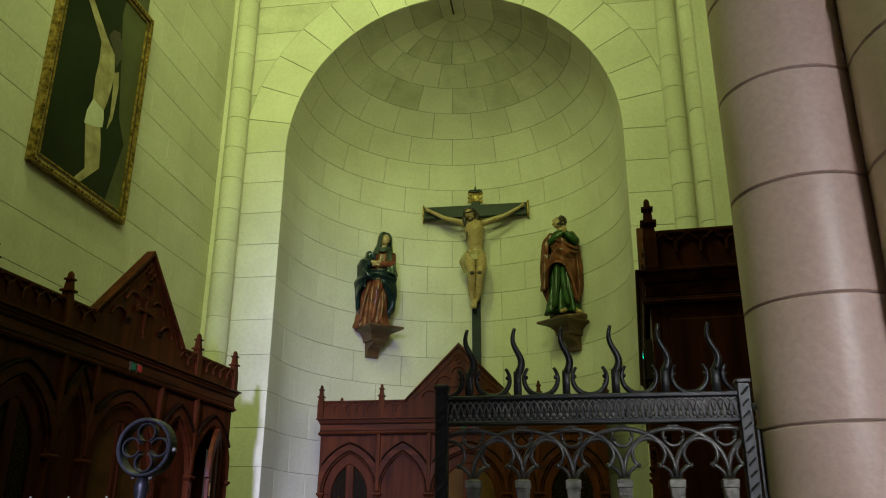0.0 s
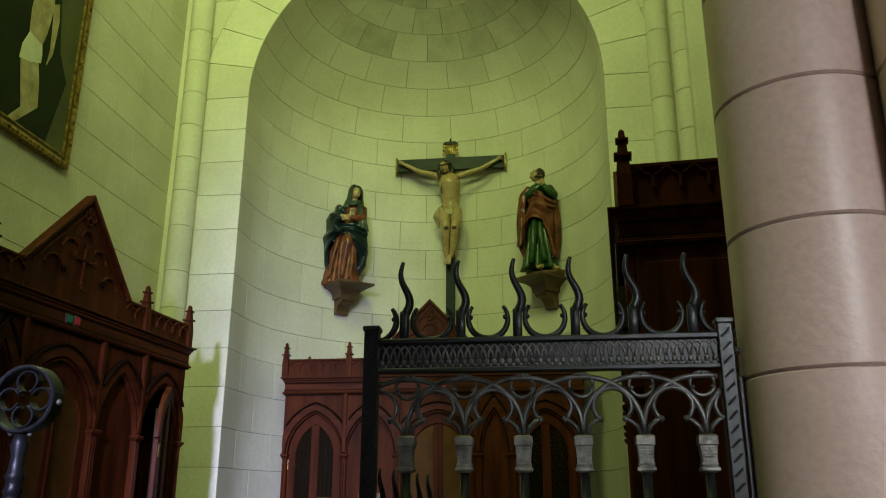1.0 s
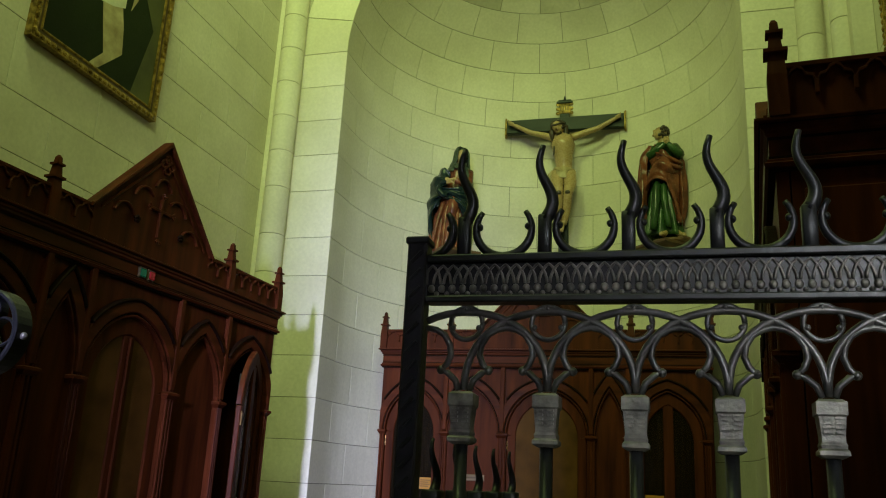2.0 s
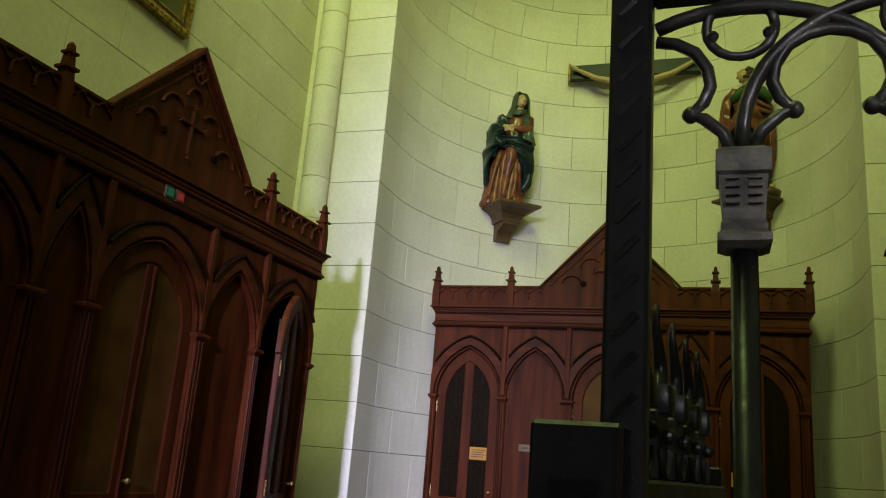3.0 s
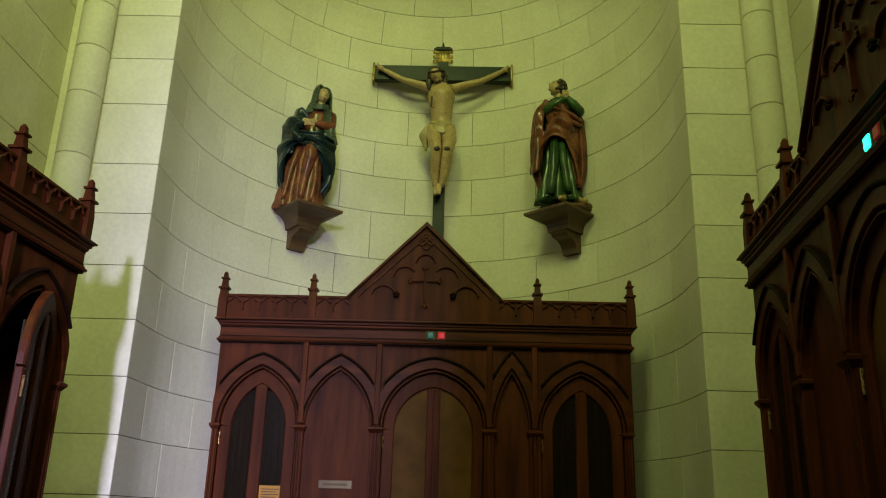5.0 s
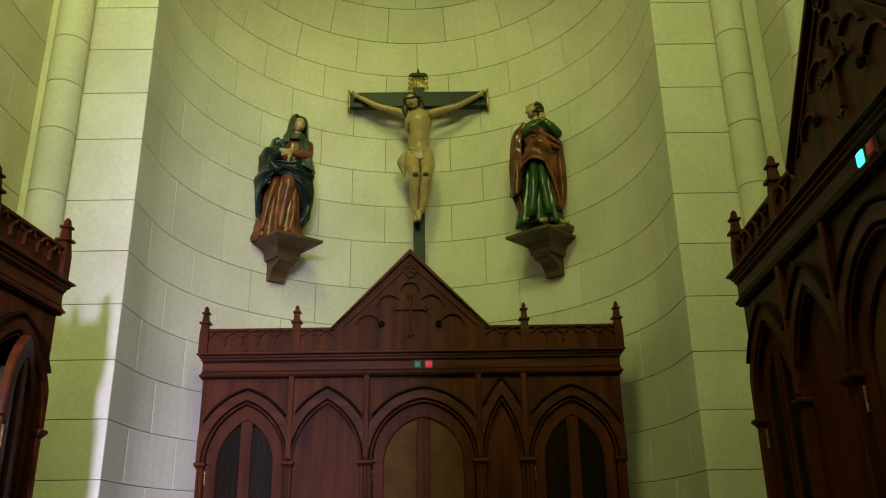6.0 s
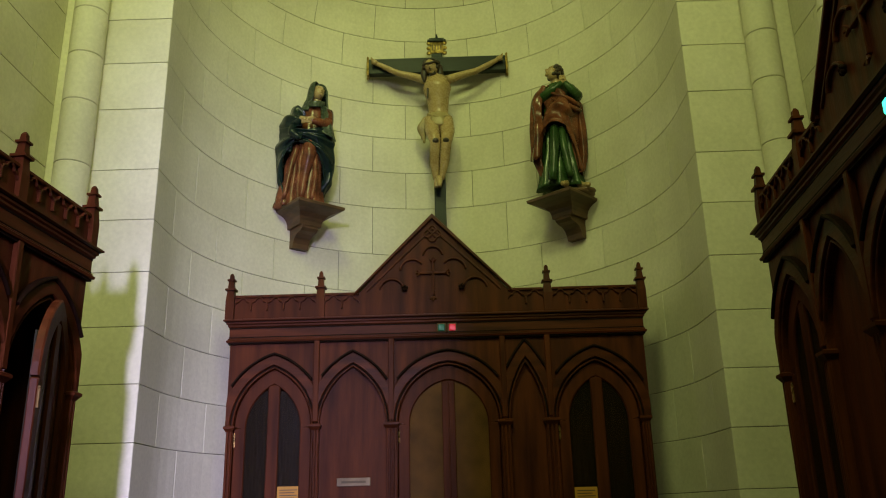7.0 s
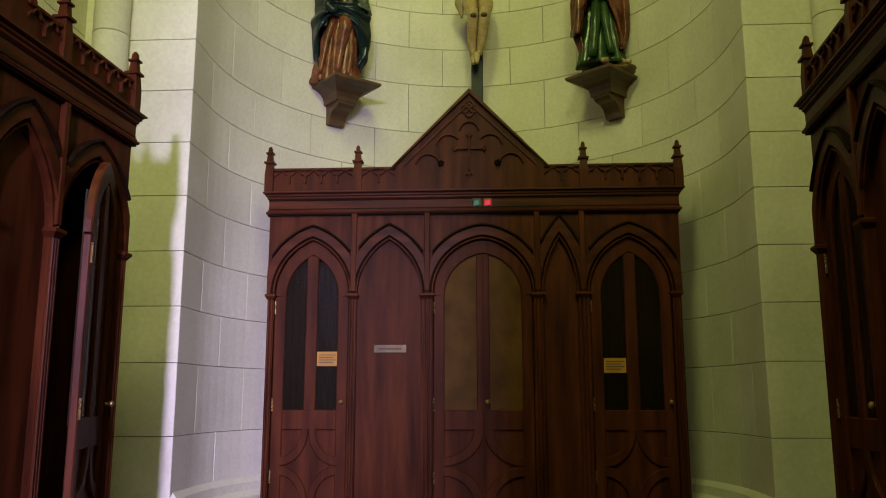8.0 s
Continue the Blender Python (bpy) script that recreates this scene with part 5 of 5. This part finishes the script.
for k in range(-1, 7):
    c = BX[0] + PITCH * k
    bm = B()
    # great round arches that span two bays and cross each other
    curve = [(c + PITCH * (1 - math.cos(q)), 1.53 + 0.155 * math.sin(q) ** 0.85) for q in [math.pi * j / 24 for j in range(25)]]
    arc_bar(bm, curve)
    if len(bm.verts):
        part("great_arch", bm, IRONM, gate, smooth=True)
    else:
        bm.free()
    if k <= 5:
        # cusped trefoil head of the bay to the next bar
        m = c + PITCH / 2
        bm = B()
        left = [(m - 0.072, 1.528), (m - 0.064, 1.548), (m - 0.046, 1.564), (m - 0.034, 1.568), (m - 0.046, 1.580), (m - 0.053, 1.598), (m - 0.050, 1.618), (m - 0.038, 1.638), (m - 0.020, 1.649), (m, 1.653)]
        arc_bar(bm, left + [(2 * m - x, z) for x, z in left[-2::-1]], 0.0066)
        for s in (-1, 1):
            if X0 < m + s * 0.04 < X1:
                ball(bm, (m + s * 0.034, 0, 1.568), 0.009, 0.009, 0.009, 0, 8, 6)
        if len(bm.verts):
            part("trefoil", bm, IRONM, gate, smooth=True)
        else:
            bm.free()
    if 0 <= k <= 5:
        bm = B()
        tube(bm, at_y(arc(c, 1.662, 0.033, 0, 360, 20), 0), 0.0052, 6)
        for q in (200, 340, 90):
            ball(bm, (c + 0.028 * math.cos(radians(q)), -0.003, 1.662 + 0.028 * math.sin(radians(q))), 0.006, 0.006, 0.006, 0, 7, 5)
        part("roundel", bm, IRONM, gate, smooth=True)
for i, x in enumerate(SX):
    bm = B()
    box(bm, x - 0.013, x + 0.013, -0.013, 0.013, 1.80, 1.885, 0.003)
    pts = [(x + 0.016 * math.sin(t * 6.0) * (1.15 - 0.6 * t) - 0.004 * t, 0, 1.875 + 0.163 * t) for t in [k / 14 for k in range(15)]]
    tube(bm, pts, [0.0145 - 0.0085 * k / 14 for k in range(15)], 8)
    part("wavy_spike", bm, IRON, gate, smooth=True)
for k in range(-1, 6):
    c = SX[0] + PITCH * (k + 0.5)
    bm = B()
    pts = [p for p in arc(c, 1.858, 0.058, 140, 400, 22) if X0 - 0.004 < p[0] < X1 + 0.004]
    tube(bm, at_y(pts, 0), [0.005 + 0.005 * math.sin(math.pi * (j + 1) / (len(pts) + 1)) for j in range(len(pts))], 7)
    for q in (172, 8):
        p = (c + 0.051 * math.cos(radians(q)), 0, 1.856 + 0.05 * math.sin(radians(q)))
        if X0 < p[0] < X1:
            ball(bm, p, 0.008, 0.008, 0.008, 0, 7, 5)
    part("horseshoe_scroll", bm, IRON, gate, smooth=True)
part("bottom_rail", box(B(), X0, X1, -0.018, 0.018, 0.07, 0.11, 0.003), IRON, gate)
part("middle_rail", box(B(), X0, X1, -0.018, 0.018, 0.80, 0.84, 0.003), IRON, gate)
bm = B()
tube(bm, [(GX1, 0.03, 1.756), (GX1 + 0.045, 0.03, 1.756)], 0.012, 10)
ball(bm, (GX1 + 0.028, 0.03, 1.756), 0.016, 0.016, 0.014)
part("hinge_pin", bm, STEEL, gate, "bright steel hinge pin", True)
bm = B()
for z in (1.69, 1.72, 1.755, 1.79, 1.815):
    ball(bm, (GX1 + 0.045, 0.06, z), 0.026, 0.022, 0.02)
part("hinge_plate", bm, IRON, gate, "dark foliate hinge plate", True)
for z in (0.95, 1.68):
    part("pin_strap", box(B(), GX1 + 0.008, GX1 + 0.022, 0.0, 0.012, 0.1 if z < 1 else 1.0, z, 0.002), IRON, gate)

# ---- low inner gate leaf, folded back into the chapel ----
low = thing("low_gate_leaf", pose(0.735, -6.40, 0, 0, 0, 83.8), "low black iron gate leaf with wavy spikes folded back", "gate")
L = 1.06
part("top_rail", box(B(), 0, L, -0.028, 0.028, 1.175, 1.205, 0.004), IRON, low)
part("bottom_rail", box(B(), 0, L, -0.02, 0.02, 0.08, 0.12, 0.003), IRON, low)
part("kick_plate", box(B(), 0.02, L - 0.02, -0.004, 0.004, 0.12, 1.175), IRON, low)
part("post", box(B(), 0.0, 0.085, -0.042, 0.042, 0.05, 1.25, 0.004), IRON, low)
part("post", box(B(), L - 0.05, L, -0.022, 0.022, 0.05, 1.24, 0.004), IRON, low)
for k in range(5):
    x = 0.274 + k * 0.143
    bm = box(B(), x - 0.042, x + 0.042, -0.008, 0.008, 1.205, 1.295, 0.003)
    tube(bm, at_y(arc(x, 1.205 + 0.04, 0.034, 180, 360, 10), -0.010), 0.006, 6)
    ball(bm, (x, -0.016, 1.262), 0.011, 0.011, 0.011)
    head_ = part("spike_plate", bm, IRON, low)
    bm = box(B(), x - 0.022, x + 0.022, -0.020, 0.020, 1.29, 1.33, 0.003)
    tube(bm, [(x + 0.020 * math.sin(t * 5.6), 0, 1.32 + 0.118 * t) for t in [j / 14 for j in range(15)]], [0.0125 - 0.0085 * j / 14 for j in range(15)], 8)
    part("wavy_spike", bm, IRON, head_, smooth=True)

# ---- railing on the other side of the opening, with its ring finial ----
rail = thing("iron_railing", pose(0, GY, 0), "low wrought iron railing with a ringed finial", "railing")
part("top_rail", box(B(), -2.86, -0.27, -0.022, 0.022, 1.28, 1.31, 0.004), IRON, rail)
part("bottom_rail", box(B(), -2.86, -0.27, -0.02, 0.02, 0.08, 0.12, 0.003), IRON, rail)
for k in range(17):
    x = -0.42 - k * 0.147
    bar = part("baluster", tube(B(), [(x, 0, 0.1), (x, 0, 1.29)], 0.011, 8), IRON, rail, smooth=True)
    part("spike", tube(B(), [(x + 0.007 * math.sin(t * 5), 0, 1.30 + 0.17 * t) for t in [j / 8 for j in range(9)]], [0.013 - 0.009 * j / 8 for j in range(9)], 8), IRONW, bar, smooth=True)
RX, RZ = -0.30, 1.637
pts = [(0.030, 0.05), (0.030, 1.30), (0.042, 1.305), (0.042, 1.325), (0.026, 1.335), (0.024, 1.36), (0.030, 1.365), (0.024, 1.38), (0.024, 1.40), (0.031, 1.41), (0.024, 1.42), (0.020, 1.47), (0.028, 1.50), (0.016, 1.54)]
part("end_post", lathe(B(), pts, RX, 0, 14), IRON, rail, "turned end post", True)
bm = B()
ring_pts = arc(RX, RZ, 0.098, 0, 360, 36)
for r, y0, y1 in ((0.0, -0.026, 0.026),):
    ribbon(bm, arc(RX, RZ, 0.090, 0, 360, 36), arc(RX, RZ, 0.104, 0, 360, 36), y0, y1, 0.004)
fin = part("ring_finial", bm, IRON, rail, "worn iron ring finial")
for k in range(4):
    a = k * 90
    x, z = RX + 0.052 * math.cos(radians(a)), RZ + 0.052 * math.sin(radians(a))
    bm = ribbon(B(), arc(x, z, 0.029, a - 158, a + 158, 20), arc(x, z, 0.036, a - 158, a + 158, 20), -0.014, 0.014, 0.003)
    part("quatrefoil_lobe", bm, IRON, fin)
for a in (-5, 185, 250, 285):
    bm = ball(B(), (RX + 0.107 * math.cos(radians(a)), 0, RZ + 0.107 * math.sin(radians(a))), 0.009, 0.009, 0.009)
    part("bead", bm, IRONW, fin, smooth=True)

# ---- floor slabs ----
for j in range(12):
    for k in range(9):
        x0, y0 = -2.9 + k * 0.64, -0.7 - (j + 1) * 0.64
        if x0 + 0.64 < 2.95:
            stone(lambda u, v, d: (u, v, -d), x0, x0 + 0.64, y0, y0 + 0.64, 0.003, 0.003, 1, 1, FLOORM, floor, "floor_slab")
